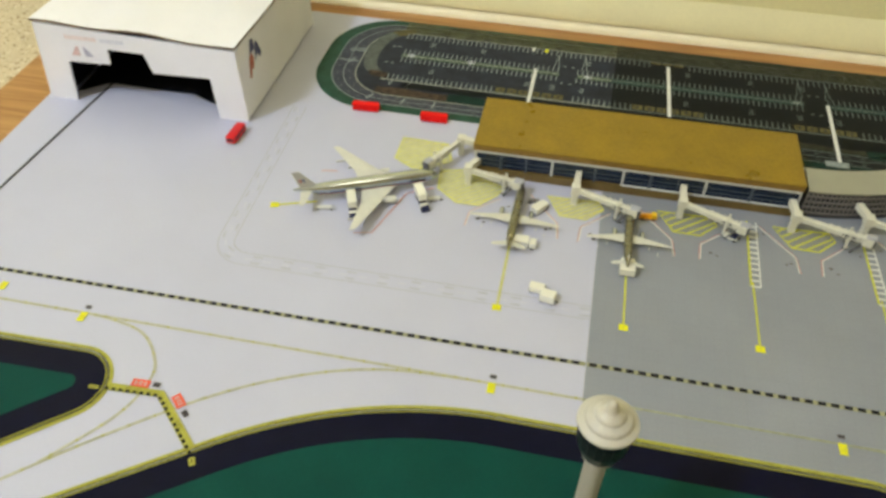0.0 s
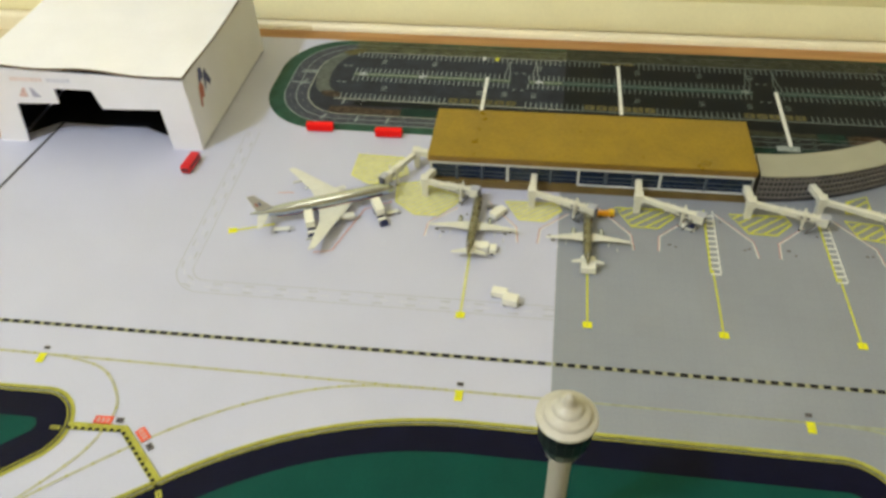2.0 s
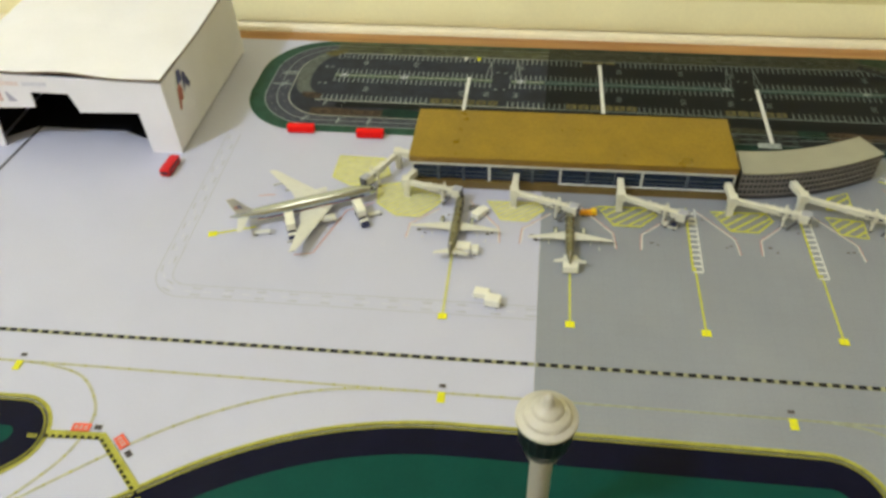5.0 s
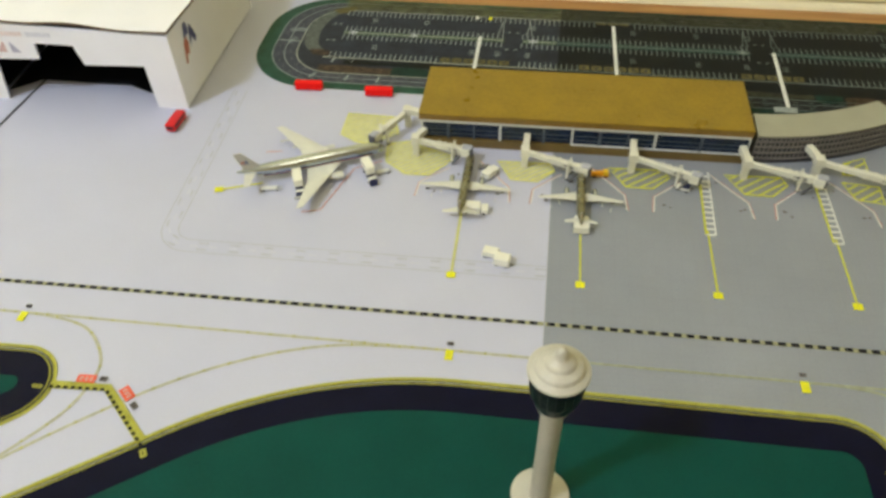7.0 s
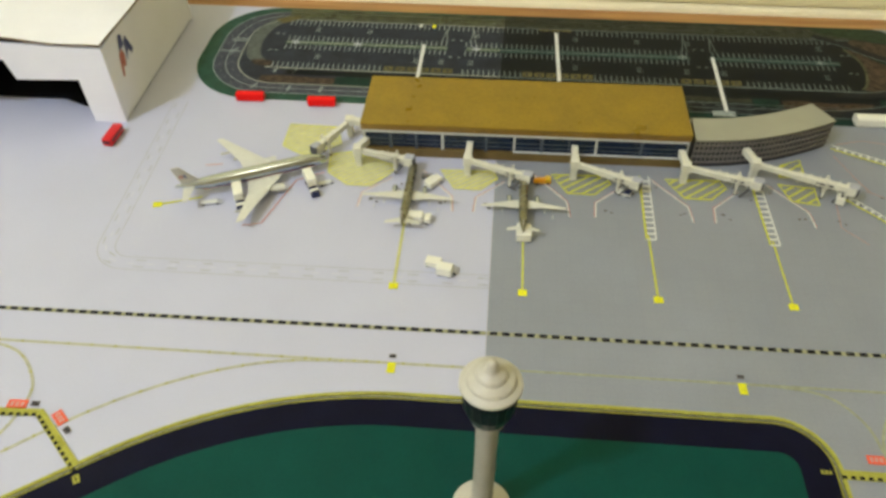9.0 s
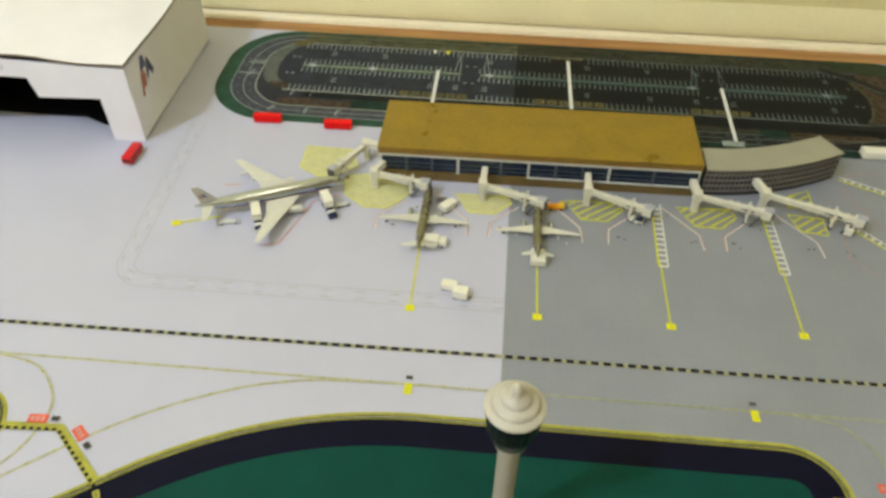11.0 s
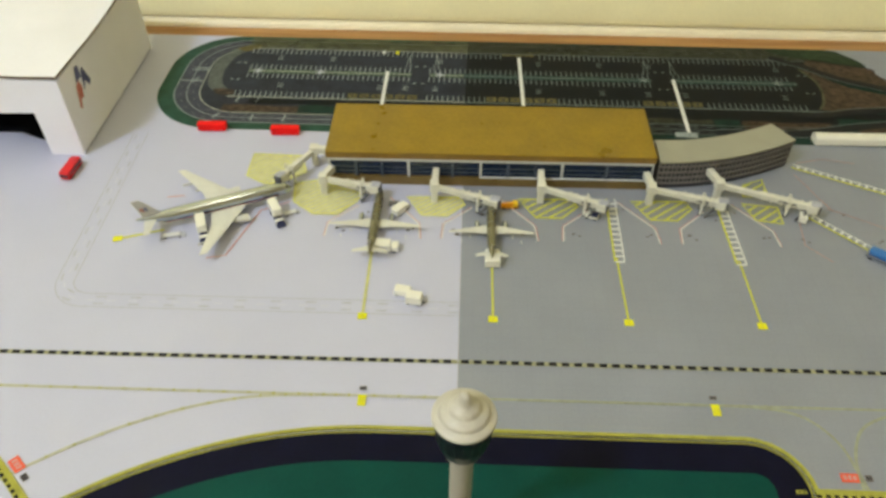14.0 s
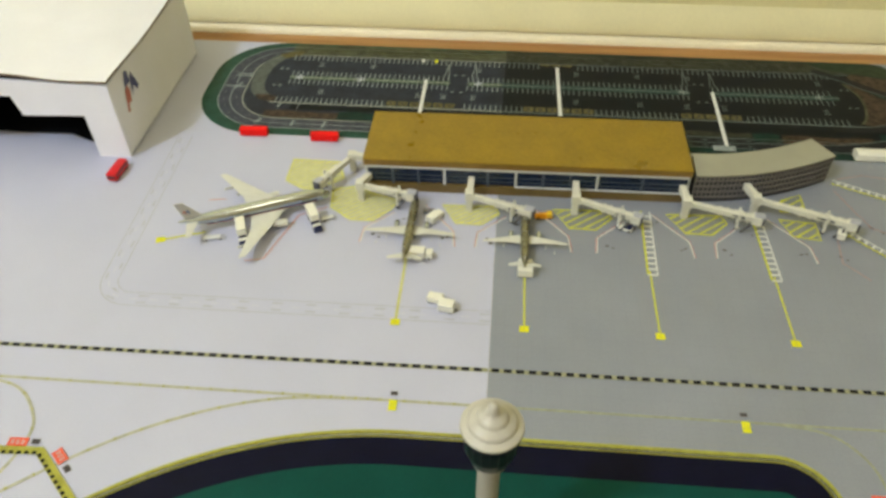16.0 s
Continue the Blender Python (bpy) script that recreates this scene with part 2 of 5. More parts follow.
# ---------------------------------------------------------------- mesh helpers
def part(name, bm, material, parent=None, label="", smooth=False, kind=""):
    me = bpy.data.meshes.new(name)
    bmesh.ops.recalc_face_normals(bm, faces=bm.faces) if len(bm.faces) < 20000 else None
    bm.to_mesh(me)
    bm.free()
    if smooth:
        for p in me.polygons:
            p.use_smooth = True
        me.set_sharp_from_angle(angle=radians(38))
    for m in material if isinstance(material, (list, tuple)) else [material]:
        me.materials.append(m)
    ob = new(name, me)
    if parent:
        ob.parent = parent
    if label or kind:
        tagged(ob, label=label, kind=kind)
    return ob


def thing(name, m, label, category, group="", kind=""):
    ob = new(name)
    ob.empty_display_size = 0.02
    ob.matrix_basis = m
    return tagged(ob, label, category, group, kind)


def box(bm, x0, x1, y0, y1, z0, z1, bevel=0.0, m=None, index=0):
    b = bmesh.new()
    bmesh.ops.create_cube(b, size=1, matrix=Matrix.Translation(((x0 + x1) / 2, (y0 + y1) / 2, (z0 + z1) / 2)) @ Matrix.Diagonal((x1 - x0, y1 - y0, z1 - z0, 1)))
    if bevel:
        bmesh.ops.bevel(b, geom=b.edges[:], offset=bevel, segments=2, affect="EDGES", profile=0.6)
    if m:
        bmesh.ops.transform(b, matrix=m, verts=b.verts)
    join(bm, b, index)


def join(bm, b, index=0):
    vs = {}
    for v in b.verts:
        vs[v] = bm.verts.new(v.co)
    for f in b.faces:
        nf = bm.faces.new([vs[v] for v in f.verts])
        nf.material_index = index
        nf.smooth = f.smooth
    b.free()


def prism(bm, pts, z0, z1, m=None):
    """A polygon given by its outline, as a slab from z0 to z1."""
    lo = [bm.verts.new((x, y, z0)) for x, y in pts]
    hi = [bm.verts.new((x, y, z1)) for x, y in pts]
    n = len(pts)
    fs = [bm.faces.new(hi), bm.faces.new(lo[::-1])]
    for i in range(n):
        fs.append(bm.faces.new((lo[i], lo[(i + 1) % n], hi[(i + 1) % n], hi[i])))
    if m:
        bmesh.ops.transform(bm, matrix=m, verts=lo + hi)


def flat(bm, pts, z):
    bm.faces.new([bm.verts.new((x, y, z)) for x, y in pts])


def ribbon(bm, pts, width, z, closed=False, side=0.0):
    """A printed line of some width along a way; side shifts it to its left."""
    n = len(pts)
    rows = []
    for i in range(n):
        a, b = pts[(i - 1) % n if closed else max(i - 1, 0)], pts[(i + 1) % n if closed else min(i + 1, n - 1)]
        d = Vector((b[0] - a[0], b[1] - a[1])).normalized()
        nx, ny = -d.y, d.x
        x, y = pts[i]
        rows.append((bm.verts.new((x + nx * (side + width / 2), y + ny * (side + width / 2), z)), bm.verts.new((x + nx * (side - width / 2), y + ny * (side - width / 2), z))))
    for i in range(n if closed else n - 1):
        (a, b), (c, d) = rows[i], rows[(i + 1) % n]
        bm.faces.new((a, b, d, c))


def along(pts, step):
    """Points at even steps on a way, each with its direction."""
    out, carry = [], 0.0
    for (ax, ay), (bx, by) in zip(pts, pts[1:]):
        L = math.hypot(bx - ax, by - ay)
        s = carry
        while s < L:
            out.append((ax + (bx - ax) * s / L, ay + (by - ay) * s / L, math.atan2(by - ay, bx - ax)))
            s += step
        carry = s - L
    return out


def dashes(bm, pts, step, length, width, z):
    for x, y, a in along(pts, step):
        c, s = math.cos(a), math.sin(a)
        flat(bm, [(x + c * u - s * v, y + s * u + c * v) for u, v in ((0, -width / 2), (length, -width / 2), (length, width / 2), (0, width / 2))], z)


def curve(pts, n=10):
    """A smooth way through a few points."""
    p = [pts[0]] + list(pts) + [pts[-1]]
    out = []
    for i in range(1, len(p) - 2):
        for k in range(n):
            t = k / n
            out.append(tuple(0.5 * (2 * p[i][j] + (p[i + 1][j] - p[i - 1][j]) * t + (2 * p[i - 1][j] - 5 * p[i][j] + 4 * p[i + 1][j] - p[i + 2][j]) * t * t
                                    + (3 * p[i][j] - p[i - 1][j] - 3 * p[i + 1][j] + p[i + 2][j]) * t ** 3) for j in (0, 1)))
    return out + [tuple(pts[-1])]


def rounded(corners, n=14):
    """The outline of a polygon with corners (x, y, radius)."""
    out = []
    k = len(corners)
    for i in range(k):
        p, a, b = (Vector(corners[j % k][:2]) for j in (i, i - 1, i + 1))
        r = corners[i][2]
        if r <= 0:
            out.append(tuple(p))
            continue
        u, v = (a - p).normalized(), (b - p).normalized()
        ang = u.angle(v)
        d = r / math.tan(ang / 2)
        c = p + (u + v).normalized() * (r / math.sin(ang / 2))
        s, e = p + u * d - c, p + v * d - c
        a0 = math.atan2(s.y, s.x)
        sweep = (math.atan2(e.y, e.x) - a0 + math.pi) % (2 * math.pi) - math.pi
        out += [(c.x + r * math.cos(a0 + sweep * q / n), c.y + r * math.sin(a0 + sweep * q / n)) for q in range(n + 1)]
    return out


def inset(pts, d):
    """An outline that runs clockwise, moved inwards by d."""
    n = len(pts)
    out = []
    for i in range(n):
        a, b = pts[i - 1], pts[(i + 1) % n]
        t = Vector((b[0] - a[0], b[1] - a[1])).normalized()
        out.append((pts[i][0] + t.y * d, pts[i][1] - t.x * d))
    return out


def lathe(bm, profile, n=40, m=None, cap=True):
    """A turned body about z: rows of (radius, height)."""
    rings = []
    for r, z in profile:
        rings.append([bm.verts.new((r * math.cos(2 * math.pi * k / n), r * math.sin(2 * math.pi * k / n), z)) for k in range(n)])
    for a, b in zip(rings, rings[1:]):
        for k in range(n):
            bm.faces.new((a[k], a[(k + 1) % n], b[(k + 1) % n], b[k]))
    if cap:
        bm.faces.new(rings[0][::-1])
        bm.faces.new(rings[-1])
    if m:
        bmesh.ops.transform(bm, matrix=m, verts=[v for r in rings for v in r])


def beam(bm, a, b, w, h, bevel=0.0):
    """A bar of width w and height h from a to b (centres of its ends)."""
    a, b = Vector(a), Vector(b)
    d = b - a
    q = d.to_track_quat("X", "Z").to_matrix().to_4x4()
    box(bm, 0, d.length, -w / 2, w / 2, -h / 2, h / 2, bevel, Matrix.Translation(a) @ q)


# ---------------------------------------------------------------- the room
FLOOR, BOARD = -0.022, -0.0035
SLANT = Matrix.Translation((0, 0.588, 0)) @ Matrix.Rotation(radians(-0.8), 4, "Z") @ Matrix.Translation((0, -0.588, 0))
bm = bmesh.new()
box(bm, -2.6, 2.6, -2.4, 0.72, FLOOR - 0.05, FLOOR)
tagged(part("floor", bm, M_CARPET), "beige flecked loop carpet on the room floor", "floor", kind="structure")
bm = bmesh.new()
box(bm, -2.6, 2.6, 0.612, 0.72, FLOOR, 2.85)
wall = part("wall_back", bm, M_WALL)
wall.matrix_basis = SLANT
tagged(wall, "cream yellow painted wall with faint scuffs", "wall", kind="structure")
# unseen left, right and front walls, added to bounce warm fill light
for nm, b in (("bounce_wall_left", (-2.7, -2.6, -2.4, 0.72)), ("bounce_wall_right", (2.6, 2.7, -2.4, 0.72)), ("bounce_wall_front", (-2.7, 2.7, -2.5, -2.4))):
    bm = bmesh.new()
    box(bm, *b, FLOOR, 2.85)
    tagged(part(nm, bm, M_BOUNCE_WALL), "unseen plain tan wall added to bounce warm light", "wall", kind="structure")
# unseen ceiling, added to send light back down
bm = bmesh.new()
box(bm, -2.7, 2.7, -2.5, 0.72, 2.85, 2.95)
tagged(part("ceiling", bm, M_BOUNCE_CEIL), "unseen plain off-white ceiling added to bounce light", "ceiling", kind="structure")

# baseboard with a rounded shoe moulding at its foot
bm = bmesh.new()
prof = [(0.612, FLOOR), (0.607, FLOOR), (0.607, 0.0085), (0.599, 0.0085), (0.5985, 0.0105), (0.5993, 0.0165), (0.6010, 0.024), (0.6040, 0.033), (0.6085, 0.0425), (0.612, 0.051)]
for a, b in ((-2.6, 2.6),):
    lo = [bm.verts.new((a, y, z)) for y, z in prof]
    hi = [bm.verts.new((b, y, z)) for y, z in prof]
    for i in range(len(prof)):
        j = (i + 1) % len(prof)
        bm.faces.new((lo[i], lo[j], hi[j], hi[i]))
    bm.faces.new(lo[::-1]), bm.faces.new(hi)
base = part("baseboard", bm, M_BASE, smooth=True)
base.matrix_basis = SLANT
tagged(base, "cream painted wooden baseboard along the wall", "baseboard", kind="structure")
bm = bmesh.new()
prof = [(0.6065, FLOOR), (0.590, FLOOR), (0.590, -0.004)] + [(0.5905 + 0.0105 * (1 - math.cos(q * math.pi / 12)), -0.004 + 0.0100 * math.sin(q * math.pi / 12)) for q in range(1, 7)] + [(0.6065, 0.006)]
lo = [bm.verts.new((-2.6, y, z)) for y, z in prof]
hi = [bm.verts.new((2.6, y, z)) for y, z in prof]
for i in range(len(prof)):
    j = (i + 1) % len(prof)
    bm.faces.new((lo[i], lo[j], hi[j], hi[i]))
bm.faces.new(lo[::-1]), bm.faces.new(hi)
trim = part("trim", bm, M_SHOE, smooth=True)
trim.matrix_basis = SLANT
tagged(trim, "white painted quarter-round moulding below the baseboard", "trim", kind="structure")

# wooden base board under the airport
bm = bmesh.new()
box(bm, -0.782, 0.95, -0.66, 0.5965, FLOOR, BOARD, 0.002)
tagged(part("base_board", bm, M_WOOD), "orange-brown varnished wooden board on the carpet", "board")

# ---------------------------------------------------------------- printed mats
L1, L2, L3, L4 = 0.0003, 0.0006, 0.0009, 0.0012
mat_a = thing("airport_mat", pose(0, 0, 0), "pale grey printed airport mat with taxiway markings", "playmat", "airport mats")
mat_b = thing("airport_mat", pose(0, 0, 0), "darker grey printed airport mat with aircraft stands", "playmat", "airport mats")
bm = bmesh.new()
prism(bm, [(-0.708, -0.60), (-0.00005, -0.60), (-0.00005, 0.5580), (-0.708, 0.5690)], BOARD, 0.0)
part("apron_sheet", bm, M_APRON_A, mat_a, "pale blue-grey printed sheet")
bm = bmesh.new()
prism(bm, [(0.00005, -0.60), (0.80, -0.60), (0.80, 0.5455), (0.00005, 0.5580)], BOARD, 0.0)
part("apron_sheet", bm, M_APRON_B, mat_b, "mid-grey printed sheet")

# grass islands with dark shoulders and yellow edge lines
ISLAND_MID = rounded([(-0.186 - 0.52, -0.073 - 0.52 * math.tan(radians(35)), 0.08), (-0.192, -0.0725, 0.40), (0.270, -0.0735, 0.044), (0.272, -0.55, 0.06)], 24)
ISLAND_LEFT = rounded([(-0.70, -0.084, 0.04), (-0.342, -0.077, 0.0377), (-0.342 - 0.36, -0.077 - 0.36 * 0.885, 0.04)], 24)
for outline, parent in ((ISLAND_MID, mat_b), (ISLAND_LEFT, mat_a)):
    bm = bmesh.new()
    flat(bm, inset(outline, 0.002), L1)
    part("shoulder", bm, M_SHOULDER, parent, "blue-black printed shoulder")
    bm = bmesh.new()
    flat(bm, inset(outline, 0.0295), L2)
    part("grass", bm, M_GREEN, parent, "dark green printed grass")
    bm = bmesh.new()
    ribbon(bm, inset(outline, -0.0005), 0.0042, L2, True)
    part("edge_line", bm, M_TAXI, parent, "olive yellow edge line")
    bm = bmesh.new()
    ribbon(bm, inset(outline, 0.0036), 0.0012, L2, True)
    part("edge_line", bm, M_TAXI, parent, "thin olive yellow edge line")
    bm = bmesh.new()
    ribbon(bm, inset(outline, 0.0010), 0.0006, L3, True)
    part("edge_gap", bm, M_SHOULDER, parent)

# taxiway centre lines
WAYS_A = [[(-0.70, -0.0415), (0.0, -0.0415)],
          curve([(-0.10, -0.0415), (-0.1719, -0.0460), (-0.2372, -0.0644), (-0.3057, -0.0993), (-0.3796, -0.1549), (-0.4437, -0.2115), (-0.53, -0.29)]),
          curve([(-0.50, -0.0415), (-0.4450, -0.0430), (-0.4037, -0.0530), (-0.3778, -0.0800), (-0.3732, -0.1035), (-0.3840, -0.1400), (-0.4230, -0.1920)])]
WAYS_B = [[(0.0, -0.0415), (0.79, -0.0415)],
          curve([(0.20, -0.0415), (0.2450, -0.0425), (0.2790, -0.0500), (0.3000, -0.0720), (0.3075, -0.1000), (0.3160, -0.1450), (0.335, -0.20)]),
          curve([(0.42, -0.0415), (0.3650, -0.0440), (0.3300, -0.0560), (0.3140, -0.0760), (0.3070, -0.1050), (0.308, -0.16), (0.318, -0.25)])]
for ways, parent in ((WAYS_A, mat_a), (WAYS_B, mat_b)):
    for k, w in enumerate(ways):
        bm = bmesh.new()
        ribbon(bm, w, 0.0026, L1 + 0.00006 * k)
        part("taxi_line", bm, M_TAXIF if parent is mat_a else M_TAXIB, parent, "faded olive taxiway line")
    bm = bmesh.new()
    for w in ways:
        for i, (x, y, a) in enumerate(along(w, 0.021)):
            dashes(bm, [(x, y), (x + 0.0022 * math.cos(a), y + 0.0022 * math.sin(a))], 1, 0.0016, 0.0028, L2)
    part("lead_on_dot", bm, M_TAXI if parent is mat_a else M_TAXIB, parent, kind="stuff")

# chequered apron boundary and hold lines
for x0, x1, parent in ((-0.706, -0.0006, mat_a), (0.0006, 0.79, mat_b)):
    bm = bmesh.new()
    ya, yb = (-0.0070, -0.0036) if parent is mat_a else (-0.0036, -0.0040)
    level = lambda x: ya + (yb - ya) * (x - x0) / (x1 - x0)
    ribbon(bm, [(x0, ya), (x1, yb)], 0.0044, L1)
    part("boundary_line", bm, M_PALEY, parent, "pale yellow band of the apron boundary")
    bm = bmesh.new()
    flat(bm, [(0, -0.0019), (0.0067, -0.0019), (0.0067, 0.0019), (0, 0.0019)], L2)
    x = x0 + 0.002
    first = part("boundary_dash", bm, M_BLACK, parent)
    first.location = (x, level(x), 0)
    while x < x1 - 0.018:
        x += 0.0108
        ob = new("boundary_dash", first.data)
        ob.parent, ob.location = parent, (x, level(x), 0)
bm = bmesh.new()
ribbon(bm, [(-0.665, 0.004), (-0.638, 0.36)], 0.0034, L1)
part("hangar_line", bm, M_STAIN, mat_a)
bm = bmesh.new()
dashes(bm, [(-0.665, 0.004), (-0.638, 0.36)], 0.0056, 0.0036, 0.0036, L2)
part("hangar_dashes", bm, M_BLACK, mat_a, "fine black dashes", kind="stuff")
for way, parent in (([(-0.4062, -0.1135), (-0.3566, -0.1115), (-0.3075, -0.1565)], mat_a), ([(0.2700, -0.1185), (0.42, -0.1195)], mat_b)):
    bm = bmesh.new()
    ribbon(bm, way, 0.0080, L3)
    part("hold_line", bm, M_TAXI, parent, "olive yellow hold line")
    for x, y, a in along([(x - 0.0006, y - 0.0022) for x, y in way], 0.0064):
        bm = bmesh.new()
        dashes(bm, [(x, y), (x + 0.0036 * math.cos(a), y + 0.0036 * math.sin(a))], 1, 0.0036, 0.0028, L4)
        part("hold_dash", bm, M_BLACK, parent)


def sign(x, y, w, h, turn, ground, ink, parent, bars=3):
    """A small printed sign whose writing is too small to read: a field with bars."""
    bm = bmesh.new()
    c, s = math.cos(radians(turn)), math.sin(radians(turn))
    q = lambda u, v: (x + c * u - s * v, y + s * u + c * v)
    flat(bm, [q(-w / 2, -h / 2), q(w / 2, -h / 2), q(w / 2, h / 2), q(-w / 2, h / 2)], L3)
    ob = part("printed_sign", bm, ground, parent, "small printed sign")
    bm = bmesh.new()
    for k in range(bars):
        u = (k + 0.5) / bars * w * 0.8 - w * 0.4
        flat(bm, [q(u - w * 0.09, -h * 0.26), q(u + w * 0.09, -h * 0.26), q(u + w * 0.09, h * 0.26), q(u - w * 0.09, h * 0.26)], L4)
    part("sign_bar", bm, ink, ob)


for x, parent in ((-0.4687, mat_a), (-0.0789, mat_a), (0.2113, mat_b)):
    sign(x, -0.0465, 0.0068, 0.0110, 0, M_YELLOW, M_HATCHB, parent, 2)
    sign(x, -0.0345, 0.0060, 0.0040, 0, M_STAIN, M_BLACK, parent, 2)
sign(-0.5650, -0.0265, 0.0068, 0.0100, 0, M_YELLOW, M_HATCHB, mat_a, 2)
sign(-0.3785, -0.1050, 0.0165, 0.0085, 2, M_REDP, M_PINK, mat_a)
sign(-0.3380, -0.1150, 0.0145, 0.0085, -42, M_REDP, M_PINK, mat_a)
sign(-0.3640, -0.1035, 0.0070, 0.0050, 0, M_STAIN, M_BLACK, mat_a, 2)
sign(-0.3275, -0.1255, 0.0070, 0.0050, -42, M_STAIN, M_BLACK, mat_a, 2)
sign(-0.4170, -0.1165, 0.0085, 0.0036, 0, M_TAXI, M_BLACK, mat_a, 2)
sign(-0.3025, -0.1660, 0.0050, 0.0075, 30, M_TAXI, M_BLACK, mat_a, 1)
sign(0.2990, -0.1045, 0.0135, 0.0075, 0, M_REDP, M_PINK, mat_b)
sign(0.3135, -0.1045, 0.0055, 0.0055, 0, M_STAIN, M_BLACK, mat_b, 2)
sign(0.2590, -0.1175, 0.0080, 0.0030, 0, M_TAXI, M_BLACK, mat_b, 2)

# faint service road on the pale mat
for off, nm in ((0.0, 0), (0.0165, 1)):
    bm = bmesh.new()
    way = rounded([(-0.0010, 0.0490 + off, 0), (-0.386 + off, 0.0490 + off, 0.036 - off), (-0.392 + off, 0.325, 0)], 12)
    ribbon(bm, way, 0.0010, L1)
    part("service_road_line", bm, M_FAINT, mat_a, "faint grey service road line")
bm = bmesh.new()
dashes(bm, rounded([(-0.0010, 0.0572, 0), (-0.378, 0.0572, 0.028), (-0.384, 0.325, 0)], 10), 0.0200, 0.0080, 0.0012, L1)
part("service_road_marking", bm, M_FAINTW, mat_a, "white dashes", kind="stuff")
bm = bmesh.new()
for off in (0.004, 0.0125):
    dashes(bm, rounded([(-0.0010, 0.0490 + off, 0), (-0.386 + off, 0.0490 + off, 0.036 - off), (-0.392 + off, 0.325, 0)], 10), 0.0330, 0.0100, 0.0016, L1)
part("service_road_shading", bm, M_FAINT, mat_a, kind="stuff")


# stand markings
def clip_line(poly, c, a):
    """The stretch of the line at distance c, turned by a, that lies in a polygon."""
    d, n = Vector((math.cos(a), math.sin(a))), Vector((-math.sin(a), math.cos(a)))
    hits = []
    for i in range(len(poly)):
        p, q = Vector(poly[i]), Vector(poly[(i + 1) % len(poly)])
        u, v = p.dot(n) - c, q.dot(n) - c
        if u * v < 0:
            hits.append((p + (q - p) * (u / (u - v))).dot(d))
    if len(hits) < 2:
        return None
    return tuple(d * min(hits) + n * c), tuple(d * max(hits) + n * c)


def hatch(poly, parent, dense, turn=38):
    bm = bmesh.new()
    flat(bm, poly, L1)
    ground = part("hatch_ground", bm, M_HATCH if dense else M_STAND, parent, "hatched keep-clear area")
    bm = bmesh.new()
    ribbon(bm, poly, 0.0022, L3, True)
    part("hatch_border", bm, M_HATCHP if dense else M_HATCHB, ground)
    a = radians(turn)
    n = Vector((-math.sin(a), math.cos(a)))
    cs = [Vector(p).dot(n) for p in poly]
    c, step = min(cs), (0.0052 if dense else 0.0086)
    while c < max(cs):
        c += step
        seg = clip_line(poly, c, a)
        if seg and math.dist(*seg) > 0.003:
            st = bmesh.new()
            ribbon(st, list(seg), 0.0021 if not dense else 0.0018, L2)
            part("hatch_stripe", st, M_HATCHP if dense else M_HATCHB, ground)


M_STAND = mat("stand_tint_print", (0.27, 0.285, 0.27), 0.5, vary=0.06, scale=90)
hatch([(-0.2400, 0.2880), (-0.1850, 0.2860), (-0.1750, 0.2560), (-0.2010, 0.2360), (-0.2170, 0.2340), (-0.2400, 0.2480)], mat_a, True)
hatch([(-0.1840, 0.2360), (-0.1500, 0.2450), (-0.1480, 0.2360), (-0.1060, 0.2200), (-0.1150, 0.2050), (-0.1310, 0.1860), (-0.1560, 0.1860), (-0.1800, 0.2050)], mat_a, True)
for cx, parent, dense in ((0.0345, mat_a, True), (0.1535, mat_b, False), (0.2729, mat_b, False)):
    hatch([(cx - 0.094, 0.2165), (cx - 0.077, 0.1876), (cx - 0.050, 0.1870), (cx - 0.032, 0.2060), (cx - 0.037, 0.2180)], parent, dense)
hatch([(0.2960, 0.2165), (0.3320, 0.2120), (0.3310, 0.1860), (0.3045, 0.1905)], mat_b, False)
hatch([(0.3050, 0.2480), (0.3275, 0.2590), (0.3270, 0.2300), (0.3000, 0.2290)], mat_b, False)
for cx, parent in ((-0.0888, mat_a), (0.0305, mat_b), (0.1535, mat_b), (0.2729, mat_b)):
    for way, out in (([(cx - 0.020, 0.2010), (cx - 0.049, 0.1742), (cx - 0.0505, 0.1522)], 1), ([(cx + 0.010, 0.2150), (cx + 0.0440, 0.1740), (cx + 0.0462, 0.1515)], -1)):
        bm = bmesh.new()
        ribbon(bm, way, 0.0013, L3)
        part("safety_line", bm, M_WHITE, parent, "white stand safety line")
        bm = bmesh.new()
        ribbon(bm, way, 0.0012, L2, side=-0.0011 * out)
        part("safety_line", bm, M_PINK if parent is mat_a else M_REDL, parent, "faded red stand safety line")
    bm = bmesh.new()
    ribbon(bm, [(cx - 0.0004, 0.130 if cx > 0.1 else 0.20), (cx, 0.0456)], 0.0018 if cx > 0 else 0.0027, L2)
    part("lead_in_line", bm, M_HATCHB if cx > 0 else M_LEADA, parent, "yellow lead-in line")
    sign(cx, 0.0456, 0.0086, 0.0076, 0, M_YELLOW, M_HATCHB, parent, 1)


